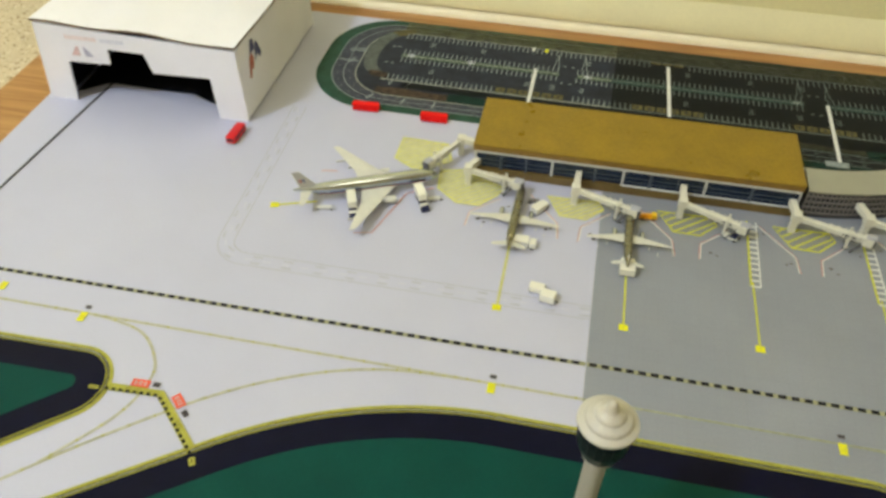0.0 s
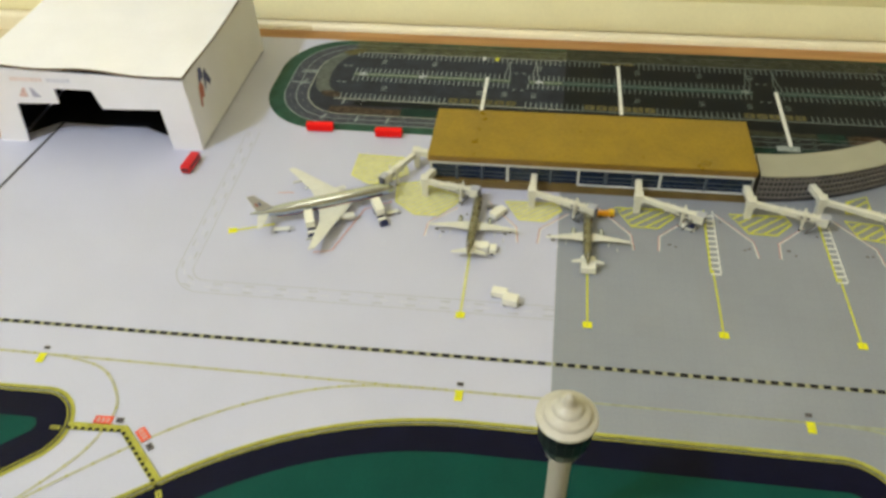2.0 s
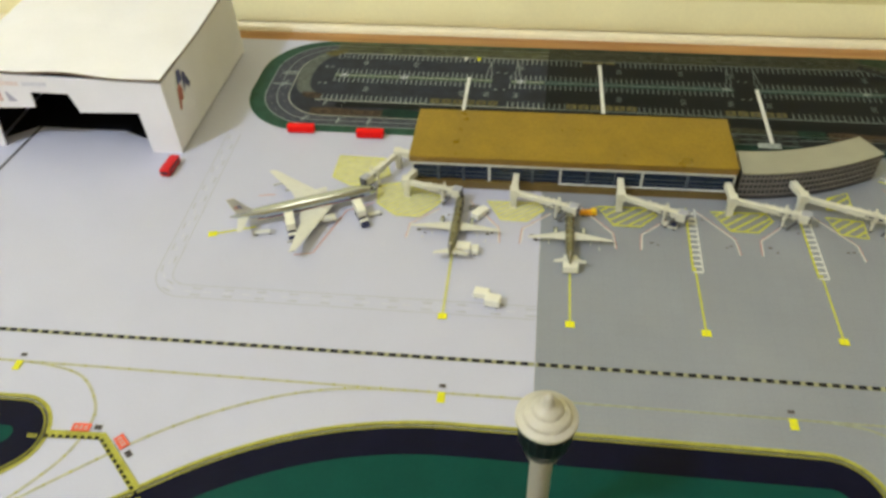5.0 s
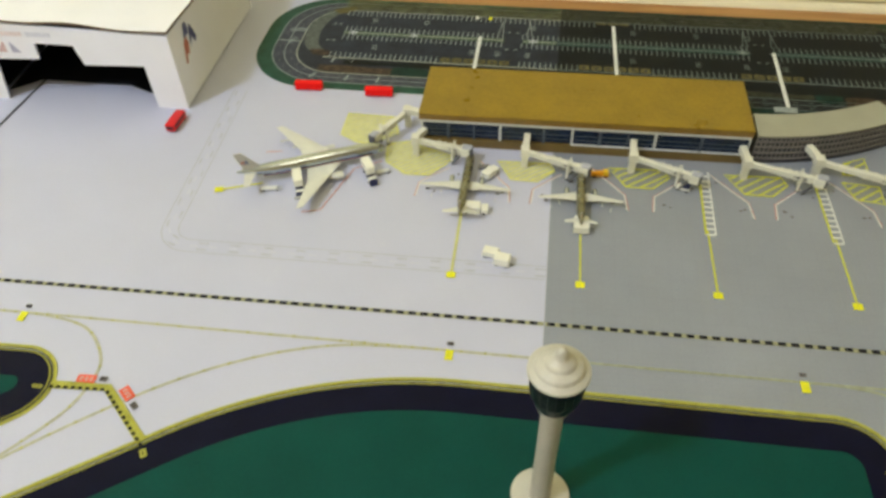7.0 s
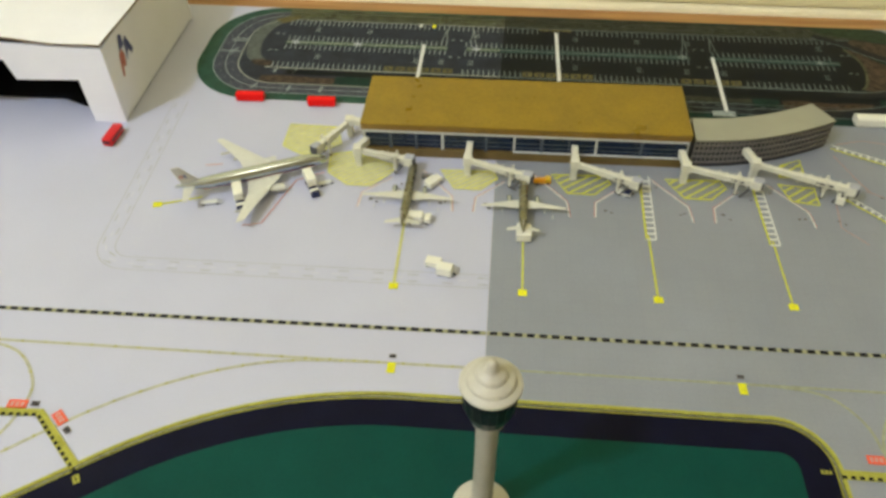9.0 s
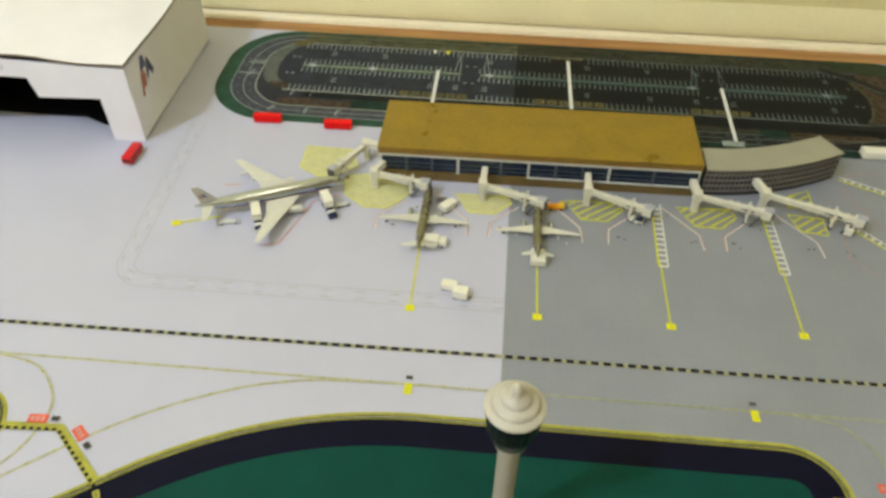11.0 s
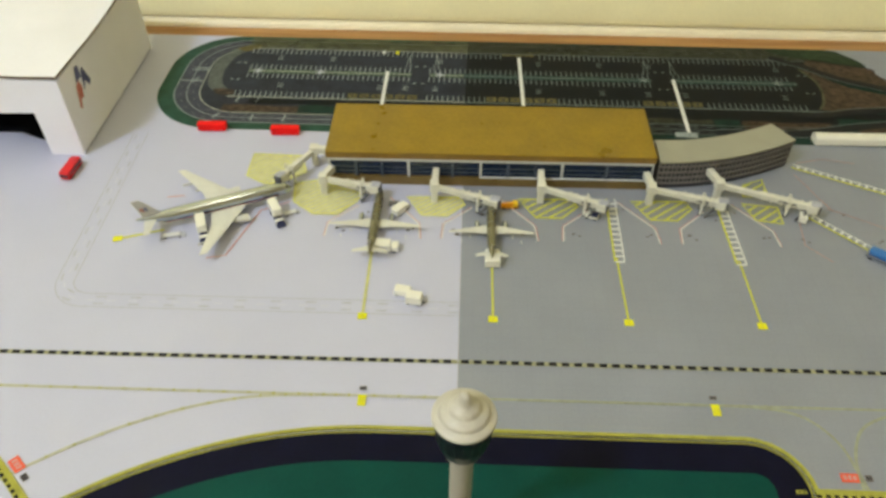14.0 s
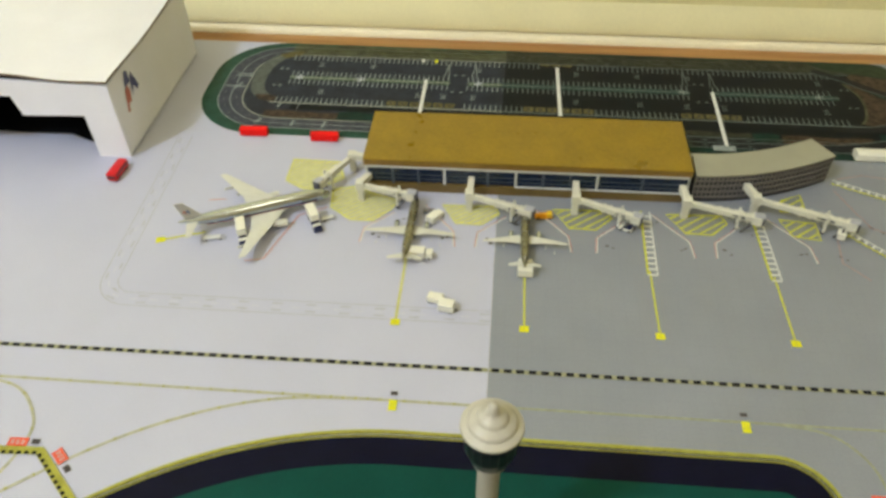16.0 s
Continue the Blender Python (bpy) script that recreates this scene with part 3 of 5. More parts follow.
def ladder(a, b, parent, half=0.0047, step=0.0080):
    """A lead-in marking like a ladder: two rails and rungs."""
    bm = bmesh.new()
    ribbon(bm, [a, b], 0.0016, L3, side=-half)
    for x, y, t in along([a, b], step):
        nx, ny = -math.sin(t), math.cos(t)
        rung = bmesh.new()
        ribbon(rung, [(x + nx * half, y + ny * half), (x - nx * half, y - ny * half)], 0.0026, L2)
        part("ladder_rung", rung, M_WHITE, parent)
    part("ladder_rail", bm, M_WHITE, parent, "white rail of the lead-in marking")
    bm = bmesh.new()
    ribbon(bm, [a, b], 0.0020, L4, side=half)
    part("ladder_rail", bm, M_HATCHB, parent, "yellow rail of the lead-in marking")


ladder((0.1555, 0.1245), (0.1575, 0.2200), mat_b)
ladder((0.2738, 0.1245), (0.2728, 0.2150), mat_b)
ladder((0.4080, 0.1500), (0.3600, 0.2010), mat_b, 0.0035)
ladder((0.4600, 0.2385), (0.3680, 0.2850), mat_b, 0.0035)
for way in ([(0.4075, 0.1502), (0.46, 0.100)], [(0.4600, 0.2385), (0.56, 0.188)]):
    bm = bmesh.new()
    ribbon(bm, way, 0.0024, L2)
    part("lead_in_line", bm, M_HATCHB, mat_b, "yellow lead-in line")
for way in ([(0.3490, 0.1950), (0.3440, 0.1540), (0.3640, 0.1310)], [(0.3665, 0.2700), (0.3800, 0.2300), (0.3890, 0.2080)], [(0.384, 0.2120), (0.4360, 0.1815), (0.4480, 0.1680)], [(0.3750, 0.2900), (0.405, 0.2990), (0.440, 0.2920)]):
    bm = bmesh.new()
    ribbon(bm, way, 0.0016, L2)
    part("safety_line", bm, M_PINKB, mat_b, "dull faded red stand safety line")
bm = bmesh.new()
ribbon(bm, [(-0.3490, 0.1405), (-0.3050, 0.1560)], 0.0026, L2)
part("lead_in_line", bm, M_HATCHB, mat_a, "pale yellow lead-in line")
sign(-0.3480, 0.1409, 0.0090, 0.0080, 15, M_YELLOW, M_HATCHB, mat_a, 1)
for way in ([(-0.2517, 0.1164), (-0.2332, 0.1208), (-0.2120, 0.1896), (-0.1841, 0.2052)], [(-0.3170, 0.2080), (-0.2990, 0.2110)]):
    bm = bmesh.new()
    ribbon(bm, way, 0.0016, L2)
    part("safety_line", bm, M_PINK, mat_a, "faded red stand safety line")
# printed smudges of ground equipment on the stands
rng = random.Random(5)
for cx, parent in ((-0.0888, mat_a), (0.0305, mat_b), (0.1535, mat_b), (0.2729, mat_b), (0.385, mat_b)):
    bm = bmesh.new()
    for u, v in ((-0.040, 0.164), (-0.034, 0.160), (0.033, 0.162), (0.040, 0.164), (-0.010, 0.190), (0.014, 0.203)):
        x, y = cx + u + rng.uniform(-0.002, 0.002), v + rng.uniform(-0.002, 0.002)
        r = rng.uniform(0.0014, 0.0022)
        flat(bm, [(x + r * math.cos(k * 0.785) * rng.uniform(0.8, 1.3), y + r * math.sin(k * 0.785) * rng.uniform(0.7, 1.1)) for k in range(8)], L2)
    part("printed_spots", bm, M_STAIN, parent, "dark printed equipment spots", kind="stuff")

# ---------------------------------------------------------------- printed car park
# the print lies slightly askew on the mats
PIVOT = Vector((-0.10, 0.45, 0))
SKEW = Matrix.Translation(PIVOT) @ Matrix.Rotation(radians(-0.9), 4, "Z") @ Matrix.Translation(-PIVOT)
park = thing("car_park_print", SKEW, "printed car park with ring road and green verge", "car park")
X1 = 0.60
L5 = 0.0015


def ring(d, x_from=None):
    """The car park's outline moved inwards by d: a long form with a rounded left end; the verge alone runs on and is cut round at the far right."""
    y0, y1 = 0.3340 + 0.8 * d, 0.5590 - 0.8 * d
    right = [(0.450, y1)] if d else [(0.488, y1), (0.508, 0.5455), (0.524, 0.527), (0.531, 0.502), (0.546, 0.480), (X1, 0.445)]
    x_end = 0.450 if d else X1
    if x_from is not None:
        return [(x_end, y0), (x_from, y0), (x_from, y1)] + right
    return rounded([(x_end, y0, 0), (-0.391 + 1.25 * d, y0, 0.090 - d * 0.8), (-0.393 + 1.25 * d, y1, 0.086 - d * 0.8)] + [(x, y, 0) for x, y in right], 18)


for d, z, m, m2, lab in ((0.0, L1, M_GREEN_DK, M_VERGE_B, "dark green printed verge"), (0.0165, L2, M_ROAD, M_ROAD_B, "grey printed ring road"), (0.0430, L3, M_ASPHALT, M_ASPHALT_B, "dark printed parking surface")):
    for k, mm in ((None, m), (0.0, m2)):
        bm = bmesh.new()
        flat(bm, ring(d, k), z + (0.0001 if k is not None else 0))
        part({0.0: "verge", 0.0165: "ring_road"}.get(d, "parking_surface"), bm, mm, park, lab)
for d, w, m in ((0.0170, 0.0013, M_STALL), (0.0295, 0.0012, M_STALL), (0.0425, 0.0016, M_KERB)):
    way = ring(d)
    bm = bmesh.new()
    ribbon(bm, [p if p[0] < 0 else (0.0, p[1]) for p in way], w, L4)
    part("road_edge_line", bm, m, park, "pale road edge line")
    for p in (way[0], way[-1]):
        bm = bmesh.new()
        ribbon(bm, [(0.0, p[1]), p], w, L4)
        part("road_edge_line", bm, M_STALLB, park, "dim road edge line")
bm = bmesh.new()
for d in (0.0232, 0.0362):
    dashes(bm, ring(d), 0.0170, 0.0060, 0.0010, L4)
part("lane_dashes", bm, M_STALLB, park, kind="stuff")
# crossings and junction bars on the ring road
for a, b in (((-0.368, 0.4385), (-0.340, 0.4380)), ((-0.362, 0.4650), (-0.338, 0.4655)), ((-0.360, 0.4700), (-0.338, 0.4705)), ((-0.2860, 0.3920), (-0.2835, 0.4020)), ((-0.2610, 0.3910), (-0.2585, 0.4020)),
             ((-0.2590, 0.3520), (-0.2575, 0.3640)), ((-0.2190, 0.3520), (-0.2175, 0.3640)), ((-0.3060, 0.3550), (-0.2990, 0.3660)), ((-0.3540, 0.4320), (-0.3480, 0.4470))):
    bm = bmesh.new()
    ribbon(bm, [a, b], 0.0026, L4 + 0.0001)
    part("crossing_bar", bm, M_STALL, park)


def band(name, x0, x1, y0, y1, m, label, z=L4):
    bm = bmesh.new()
    n = max(2, int((x1 - x0) / 0.02))
    top = [(x0 + (x1 - x0) * k / n, y1 + 0.0015 * math.sin(k * 1.7) * (k not in (0, n))) for k in range(n + 1)]
    low = [(x0 + (x1 - x0) * k / n, y0 + 0.0012 * math.sin(k * 2.3 + 1) * (k not in (0, n))) for k in range(n + 1)]
    flat(bm, low + top[::-1], z)
    return part(name, bm, m, park, label)


band("scrub_strip", -0.300, 0.0, 0.5265, 0.5535, M_OLIVE, "grey-olive printed scrub")
band("scrub_strip", 0.0, 0.47, 0.5265, 0.5535, M_OLIVEB, "dark olive printed scrub")
band("soil_strip", -0.300, -0.205, 0.3700, 0.3850, M_BROWN, "reddish brown printed soil")
band("planted_strip", -0.205, 0.0, 0.3700, 0.3870, M_VERGE_B, "dark green printed planting")
band("soil_strip", 0.0, 0.300, 0.3705, 0.3800, M_OLIVEB, "dark printed soil")
band("lower_road", -0.270, X1, 0.3890, 0.4000, M_ASPHALT_B, "dark printed road", L4 + 0.0001)
band("soil_patch", 0.335, 0.44, 0.3600, 0.3780, M_BROWN, "brown printed soil")
band("planted_strip", 0.301, 0.332, 0.3640, 0.3800, M_VERGE_B, "dark green printed planting")
# grey planted island that closes the parking at its rounded end
isle = curve([(-0.296, 0.5330), (-0.318, 0.5220), (-0.3330, 0.4960), (-0.3370, 0.4600), (-0.3310, 0.4290), (-0.3160, 0.4120)], 6)
inner = curve([(-0.300, 0.4180), (-0.3130, 0.4330), (-0.3185, 0.4600), (-0.3150, 0.4920), (-0.3050, 0.5120), (-0.286, 0.5240)], 6)
bm = bmesh.new()
flat(bm, isle + inner, L4)
part("end_island", bm, M_ISLE, park, "grey-green printed island")
for pts, m, lab in ((((-0.316, 0.5240), (-0.300, 0.5330), (-0.284, 0.5345), (-0.286, 0.5250), (-0.303, 0.5150)), M_OCHRE, "olive printed planting"), (((-0.322, 0.4190), (-0.308, 0.4210), (-0.294, 0.4170), (-0.294, 0.4070), (-0.314, 0.4080)), M_BROWN, "reddish brown printed soil")):
    bm = bmesh.new()
    flat(bm, curve(list(pts) + [pts[0]], 5)[:-1], L4 + 0.0002)
    part("soil_patch", bm, m, park, lab)
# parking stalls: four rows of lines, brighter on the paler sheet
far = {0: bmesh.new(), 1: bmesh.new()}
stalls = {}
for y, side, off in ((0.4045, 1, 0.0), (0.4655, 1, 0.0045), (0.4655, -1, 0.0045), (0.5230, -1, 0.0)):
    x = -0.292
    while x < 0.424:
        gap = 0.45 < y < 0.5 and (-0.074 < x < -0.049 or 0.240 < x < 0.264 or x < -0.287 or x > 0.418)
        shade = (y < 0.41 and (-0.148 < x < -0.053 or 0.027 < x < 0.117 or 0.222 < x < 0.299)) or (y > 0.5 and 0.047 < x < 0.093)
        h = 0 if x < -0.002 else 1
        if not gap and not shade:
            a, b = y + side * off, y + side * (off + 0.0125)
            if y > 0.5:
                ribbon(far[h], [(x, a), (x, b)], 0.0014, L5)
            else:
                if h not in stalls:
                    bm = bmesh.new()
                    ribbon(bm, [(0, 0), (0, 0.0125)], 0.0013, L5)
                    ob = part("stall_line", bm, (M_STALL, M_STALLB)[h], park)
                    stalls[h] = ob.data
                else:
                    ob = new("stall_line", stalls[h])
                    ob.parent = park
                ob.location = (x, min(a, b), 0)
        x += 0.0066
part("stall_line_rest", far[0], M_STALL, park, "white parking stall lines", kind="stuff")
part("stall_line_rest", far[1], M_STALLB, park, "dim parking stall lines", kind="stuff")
STARS = (-0.274, -0.191, -0.034, 0.230, 0.400)
for x0, x1, m, mp, wide in ((-0.287, -0.072, M_MEDIAN, M_KERB, 0.0042), (-0.047, -0.003, M_MEDIAN, M_KERB, 0.0042), (-0.002, 0.239, M_MEDIANB, M_STALLB, 0.0050), (0.264, 0.424, M_MEDIANB, M_STALLB, 0.0050)):
    bm = bmesh.new()
    box(bm, x0, x1, 0.4655 - wide, 0.4655 + wide, L4, L4 + 0.0004)
    part("median", bm, m, park, "green planted median")
    bm = bmesh.new()
    ribbon(bm, [(x0, 0.4655), (x1, 0.4655)], 0.0017, L5 + 0.0003)
    part("median_path", bm, mp, park, "pale path along the median")
    for x in STARS:
        if x0 < x < x1:
            bm = bmesh.new()
            for a in (0.5, 1.57, 2.64):
                ribbon(bm, [(x - 0.0065 * math.cos(a), 0.4655 - 0.0065 * math.sin(a)), (x + 0.0065 * math.cos(a), 0.4655 + 0.0065 * math.sin(a))], 0.0013, L5 + 0.0005 + 0.0001 * a)
            part("path_crossing", bm, M_FAINTW if x < 0 else M_STALL, park, "star of pale paths")
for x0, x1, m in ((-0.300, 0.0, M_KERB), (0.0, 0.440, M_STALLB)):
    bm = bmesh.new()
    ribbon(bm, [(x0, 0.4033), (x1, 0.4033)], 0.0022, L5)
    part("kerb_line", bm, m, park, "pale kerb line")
# tapering walkways beside the cross aisles
for x in (-0.0770, -0.0400, 0.2350, 0.2700):
    bm = bmesh.new()
    for s in (-1, 1):
        ribbon(bm, [(x + s * 0.0035, 0.4800), (x, 0.5150)], 0.0011, L5 + 0.0001 * s)
    part("walkway_mark", bm, M_STALL if x < 0 else M_STALLB, park, "pale tapering walkway mark")
for x0, x1, y in ((-0.148, -0.053, 0.4062), (0.027, 0.117, 0.4062), (0.222, 0.299, 0.4062), (0.047, 0.093, 0.5190)):
    x, k = x0, 0
    while x < x1 - 0.010:
        bm = bmesh.new()
        flat(bm, [(x, y), (x + 0.0125, y), (x + 0.0125, y + 0.0105 if y < 0.5 else y + 0.0050), (x, y + 0.0105 if y < 0.5 else y + 0.0050)], L5)
        bay = part("marked_bay", bm, M_OCHRE, park, "ochre parking bay")
        if y < 0.5:
            bm = bmesh.new()
            flat(bm, [(x + 0.0062 + 0.0022 * math.cos(q * 1.05), y + 0.0052 + 0.0022 * math.sin(q * 1.05)) for q in range(6)], L5 + 0.0002)
            part("bay_spot", bm, M_ASPHALT, bay)
        x += 0.0150
marks = {0: bmesh.new(), 1: bmesh.new()}
for y, xs in ((0.4325, (-0.238, -0.110, -0.077, -0.039, 0.093, 0.173, 0.231, 0.277, 0.401)), (0.5005, (-0.251, -0.180, -0.035, 0.095, 0.175, 0.240, 0.406))):
    for x in xs:
        for k in range(3):
            ribbon(marks[x > 0], [(x - 0.0034, y + 0.0042 * (k - 1)), (x + 0.0034, y + 0.0042 * (k - 1))], 0.0015, L5)
for x in (-0.066, -0.055, 0.247, 0.257, -0.304, -0.296, 0.432, 0.440):
    for y in (0.4440, 0.4860):
        ribbon(marks[x > 0], [(x - 0.0020, y), (x + 0.0020, y + 0.001)], 0.0022, L5)
part("arrow_marks", marks[0], M_STALL, park, "white arrow marks", kind="stuff")
part("arrow_marks", marks[1], M_STALLB, park, "dim arrow marks", kind="stuff")
# wooded end with the curved exit roads
for pts, m, nm, lab in (([(0.400, 0.5565), (0.487, 0.5555), (0.507, 0.5440), (0.5230, 0.5260), (0.5265, 0.5130), (0.500, 0.5200), (0.460, 0.5290), (0.420, 0.5400)], M_WOODED, "wooded_patch", "dark green printed trees"),
                        ([(0.455, 0.5270), (0.5290, 0.5090), (0.5340, 0.4950), (0.5480, 0.4750), (0.590, 0.4470), (0.590, 0.4300), (0.500, 0.4750), (0.450, 0.5130)], M_BROWN, "soil_patch", "brown printed soil"),
                        ([(0.436, 0.5040), (0.455, 0.4920), (0.490, 0.4600), (0.560, 0.4330), (0.590, 0.4160), (0.480, 0.4060), (0.440, 0.4080), (0.447, 0.4300), (0.451, 0.4650)], M_BROWN, "soil_patch", "brown printed soil"),
                        ([(0.470, 0.3700), (0.590, 0.3860), (0.590, 0.3400), (0.480, 0.3450)], M_BROWN, "soil_patch", "brown printed soil")):
    bm = bmesh.new()
    flat(bm, curve(pts + [pts[0]], 5)[:-1], L5 + (0.0001 if m is M_BROWN else 0.0))
    part(nm, bm, m, park, lab)
bm = bmesh.new()
ribbon(bm, curve([(0.437, 0.5020), (0.4490, 0.4750), (0.4510, 0.4500), (0.4450, 0.4220), (0.436, 0.4080)]), 0.0030, L5 + 0.0002)
part("bend_kerb", bm, M_OLIVE, park, "tan printed kerb at the parking's end")
for way, side in (([(0.405, 0.5320), (0.442, 0.5110), (0.470, 0.4890), (0.505, 0.4700), (0.59, 0.4380)], -1), ([(0.400, 0.3960), (0.440, 0.3960), (0.475, 0.4040), (0.520, 0.4090), (0.59, 0.4060)], 1), ([(0.300, 0.3520), (0.400, 0.3560), (0.470, 0.3720), (0.59, 0.3920)], 1)):
    bm = bmesh.new()
    ribbon(bm, curve(way), 0.012, L5 + 0.0003)
    part("exit_road", bm, M_ROAD_B, park, "dark curved exit road")
    bm = bmesh.new()
    ribbon(bm, curve(way), 0.0012, L5 + 0.0006, side=0.0062 * side)
    part("road_edge_line", bm, M_STALLB, park, "dim road edge line")
BACK = SKEW.inverted()
for x, y0, y1, x1 in ((-0.1035, 0.3700, 0.4715, -0.1030), (0.0720, 0.3950, 0.5120, 0.0705), (0.2650, 0.3350, 0.4620, 0.2675)):
    a, b = BACK @ Vector((x, y0, 0)), BACK @ Vector((x1, y1, 0))
    bm = bmesh.new()
    ribbon(bm, [tuple(a.xy), tuple(b.xy)], 0.0044, L5 + 0.0008)
    part("footway", bm, M_WHITE, park, "white printed covered footway")
bm = bmesh.new()
flat(bm, [(0.250, 0.3395), (0.276, 0.3395), (0.276, 0.3500), (0.250, 0.3500)], L5 + 0.0010)
part("footway_end", bm, M_STALL, park, "grey paving at the footway's end")
for x, y, m in ((-0.1130, 0.5203, M_WHITE), (-0.0950, 0.5199, M_YELLOW)):
    bm = bmesh.new()
    flat(bm, [(x - 0.0022, y - 0.0042), (x + 0.0022, y - 0.0042), (x + 0.0022, y + 0.0042), (x - 0.0022, y + 0.0042)], L5 + 0.0006)
    part("printed_car", bm, m, park, "small printed car")

# ---------------------------------------------------------------- hangar
HX0, HX1, HY0, HY1, HZL, HZR = -0.702, -0.434, 0.280, 0.525, 0.106, 0.0965


def hangar():
    """Hangar cut from white card: four walls, a door opening with a notch for the fin, and a loose roof sheet."""
    root = thing("model_hangar", pose(HX0, HY0, 0), "white cardboard model hangar with open door", "hangar")
    w, d, t = HX1 - HX0, HY1 - HY0, 0.003
    lean = 0.015
    top = lambda x: HZL + (HZR - HZL) * x / w
    o0, o1, oz, n0, n1, nz = 0.0370, 0.2300, 0.0560, 0.1040, 0.1560, 0.0790
    bm = bmesh.new()
    outline = [(0, 0), (o0, 0), (o0 + 0.0080, oz + 0.001), (n0 - 0.003, oz + 0.003), (n0 - 0.001, nz + 0.001), (n1 - 0.006, nz), (n1, oz - 0.002),
               (o1 - 0.001, oz), (o1, 0), (w, 0), (w, HZR), (w * 0.5, HZR + 0.0042), (lean, HZL)]
    lo = [bm.verts.new((x, 0, z)) for x, z in outline]
    hi = [bm.verts.new((x, t, z)) for x, z in outline]
    bm.faces.new(lo), bm.faces.new(hi[::-1])
    for i in range(len(outline)):
        j = (i + 1) % len(outline)
        bm.faces.new((lo[i], lo[j], hi[j], hi[i]))
    part("front_wall", bm, M_CARD, root, "white card front with stepped door opening")
    bm = bmesh.new()
    # foot left open so the black sheet behind draws a dark contact line
    box(bm, w - t, w, t + 0.0006, d - t, 0.0022, HZR - 0.0004, 0.0004)
    part("side_wall", bm, M_CARD, root)
    bm = bmesh.new()
    box(bm, 0, t, t + 0.0006, d - t, 0, HZL - 0.004, 0.0004)
    b = Matrix.Identity(4)
    b[0][2] = lean / HZL
    bmesh.ops.transform(bm, matrix=b, verts=bm.verts)
    part("side_wall", bm, M_CARD, root)
    bm = bmesh.new()
    box(bm, lean, w, d - t, d, 0, HZR - 0.001, 0.0004)
    part("back_wall", bm, M_CARD, root)
    # black sheets on walls, back and ceiling deepen the interior's shade
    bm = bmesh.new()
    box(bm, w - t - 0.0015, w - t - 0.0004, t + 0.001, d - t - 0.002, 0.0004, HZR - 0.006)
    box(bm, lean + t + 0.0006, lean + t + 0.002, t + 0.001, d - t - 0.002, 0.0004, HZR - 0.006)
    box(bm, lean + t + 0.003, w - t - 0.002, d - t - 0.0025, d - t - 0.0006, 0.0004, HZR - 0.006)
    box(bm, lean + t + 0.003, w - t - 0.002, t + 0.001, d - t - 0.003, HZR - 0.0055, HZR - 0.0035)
    # floor sheet: the roof's shadow painted black, cut along its edge
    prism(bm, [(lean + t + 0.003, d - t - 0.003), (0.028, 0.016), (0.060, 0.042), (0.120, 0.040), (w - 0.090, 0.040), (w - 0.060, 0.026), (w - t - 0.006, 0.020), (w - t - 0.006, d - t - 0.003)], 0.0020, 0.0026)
    part("inner_shade", bm, M_INNER_SHADE, root, "black sheets that paint the shade inside the hangar")
    # roof sheet, slightly wavy, white above; its brown edges paint the crease's shade
    bm = bmesh.new()
    nx, ny = 24, 18
    grid = {}
    for layer, dz in ((0, 0.0), (1, 0.0030)):
        for i in range(nx + 1):
            for j in range(ny + 1):
                x, y = lean - 0.0015 + (w - lean + 0.003) * i / nx, -0.0015 + (d + 0.003) * j / ny
                z = top(x) + 0.0016 + dz + 0.0016 * math.sin(i * 0.55 + 0.6) * math.cos(j * 0.4) + 0.0026 * math.sin(math.pi * i / nx)
                grid[layer, i, j] = bm.verts.new((x, y, z))
    for i in range(nx):
        for j in range(ny):
            bm.faces.new([grid[1, a, b] for a, b in ((i, j), (i + 1, j), (i + 1, j + 1), (i, j + 1))])
            bm.faces.new([grid[0, a, b] for a, b in ((i, j), (i, j + 1), (i + 1, j + 1), (i + 1, j))])
    edge = [(i, 0) for i in range(nx)] + [(nx, j) for j in range(ny)] + [(i, ny) for i in range(nx, 0, -1)] + [(0, j) for j in range(ny, 0, -1)]
    for k in range(len(edge)):
        a, b = edge[k], edge[(k + 1) % len(edge)]
        f = bm.faces.new((grid[0, a[0], a[1]], grid[0, b[0], b[1]], grid[1, b[0], b[1]], grid[1, a[0], a[1]]))
        f.material_index = 1
    part("roof", bm, [M_CARD, M_ROOF_CREASE], root, "white card roof, edges painted dark brown for the crease shade")
    # emblem on the side wall: two tall leaning pointed shapes with a wedge between
    bm = bmesh.new()
    for pts in ([(0.026, 0.046), (0.032, 0.070), (0.040, 0.074), (0.044, 0.064), (0.040, 0.052), (0.034, 0.054), (0.030, 0.044)],):
        bm.faces.new([bm.verts.new((w + 0.0004, y, z)) for y, z in pts])
    part("emblem", bm, M_LOGO_R, root, "faded red emblem")
    bm = bmesh.new()
    for i, pts in enumerate(([(0.046, 0.056), (0.050, 0.078), (0.056, 0.082), (0.066, 0.060), (0.060, 0.056), (0.054, 0.066)], [(0.034, 0.074), (0.040, 0.090), (0.048, 0.088), (0.048, 0.074)])):
        bm.faces.new([bm.verts.new((w + 0.0007 + 0.0002 * i, y, z)) for y, z in pts])
    part("emblem", bm, M_LOGO_B, root, "faded blue emblem")
    for x, m, s in ((0.062, M_EMB_R, 1), (0.075, M_EMB_B, -1)):
        bm = bmesh.new()
        flip = lambda q: [(x + s * u, z) for u, z in q]
        for q in ([(-0.008, 0.067), (0.001, 0.080), (0.0035, 0.079), (0.003, 0.067)],):
            bm.faces.new([bm.verts.new((a, -0.0004, z)) for a, z in flip(q)])
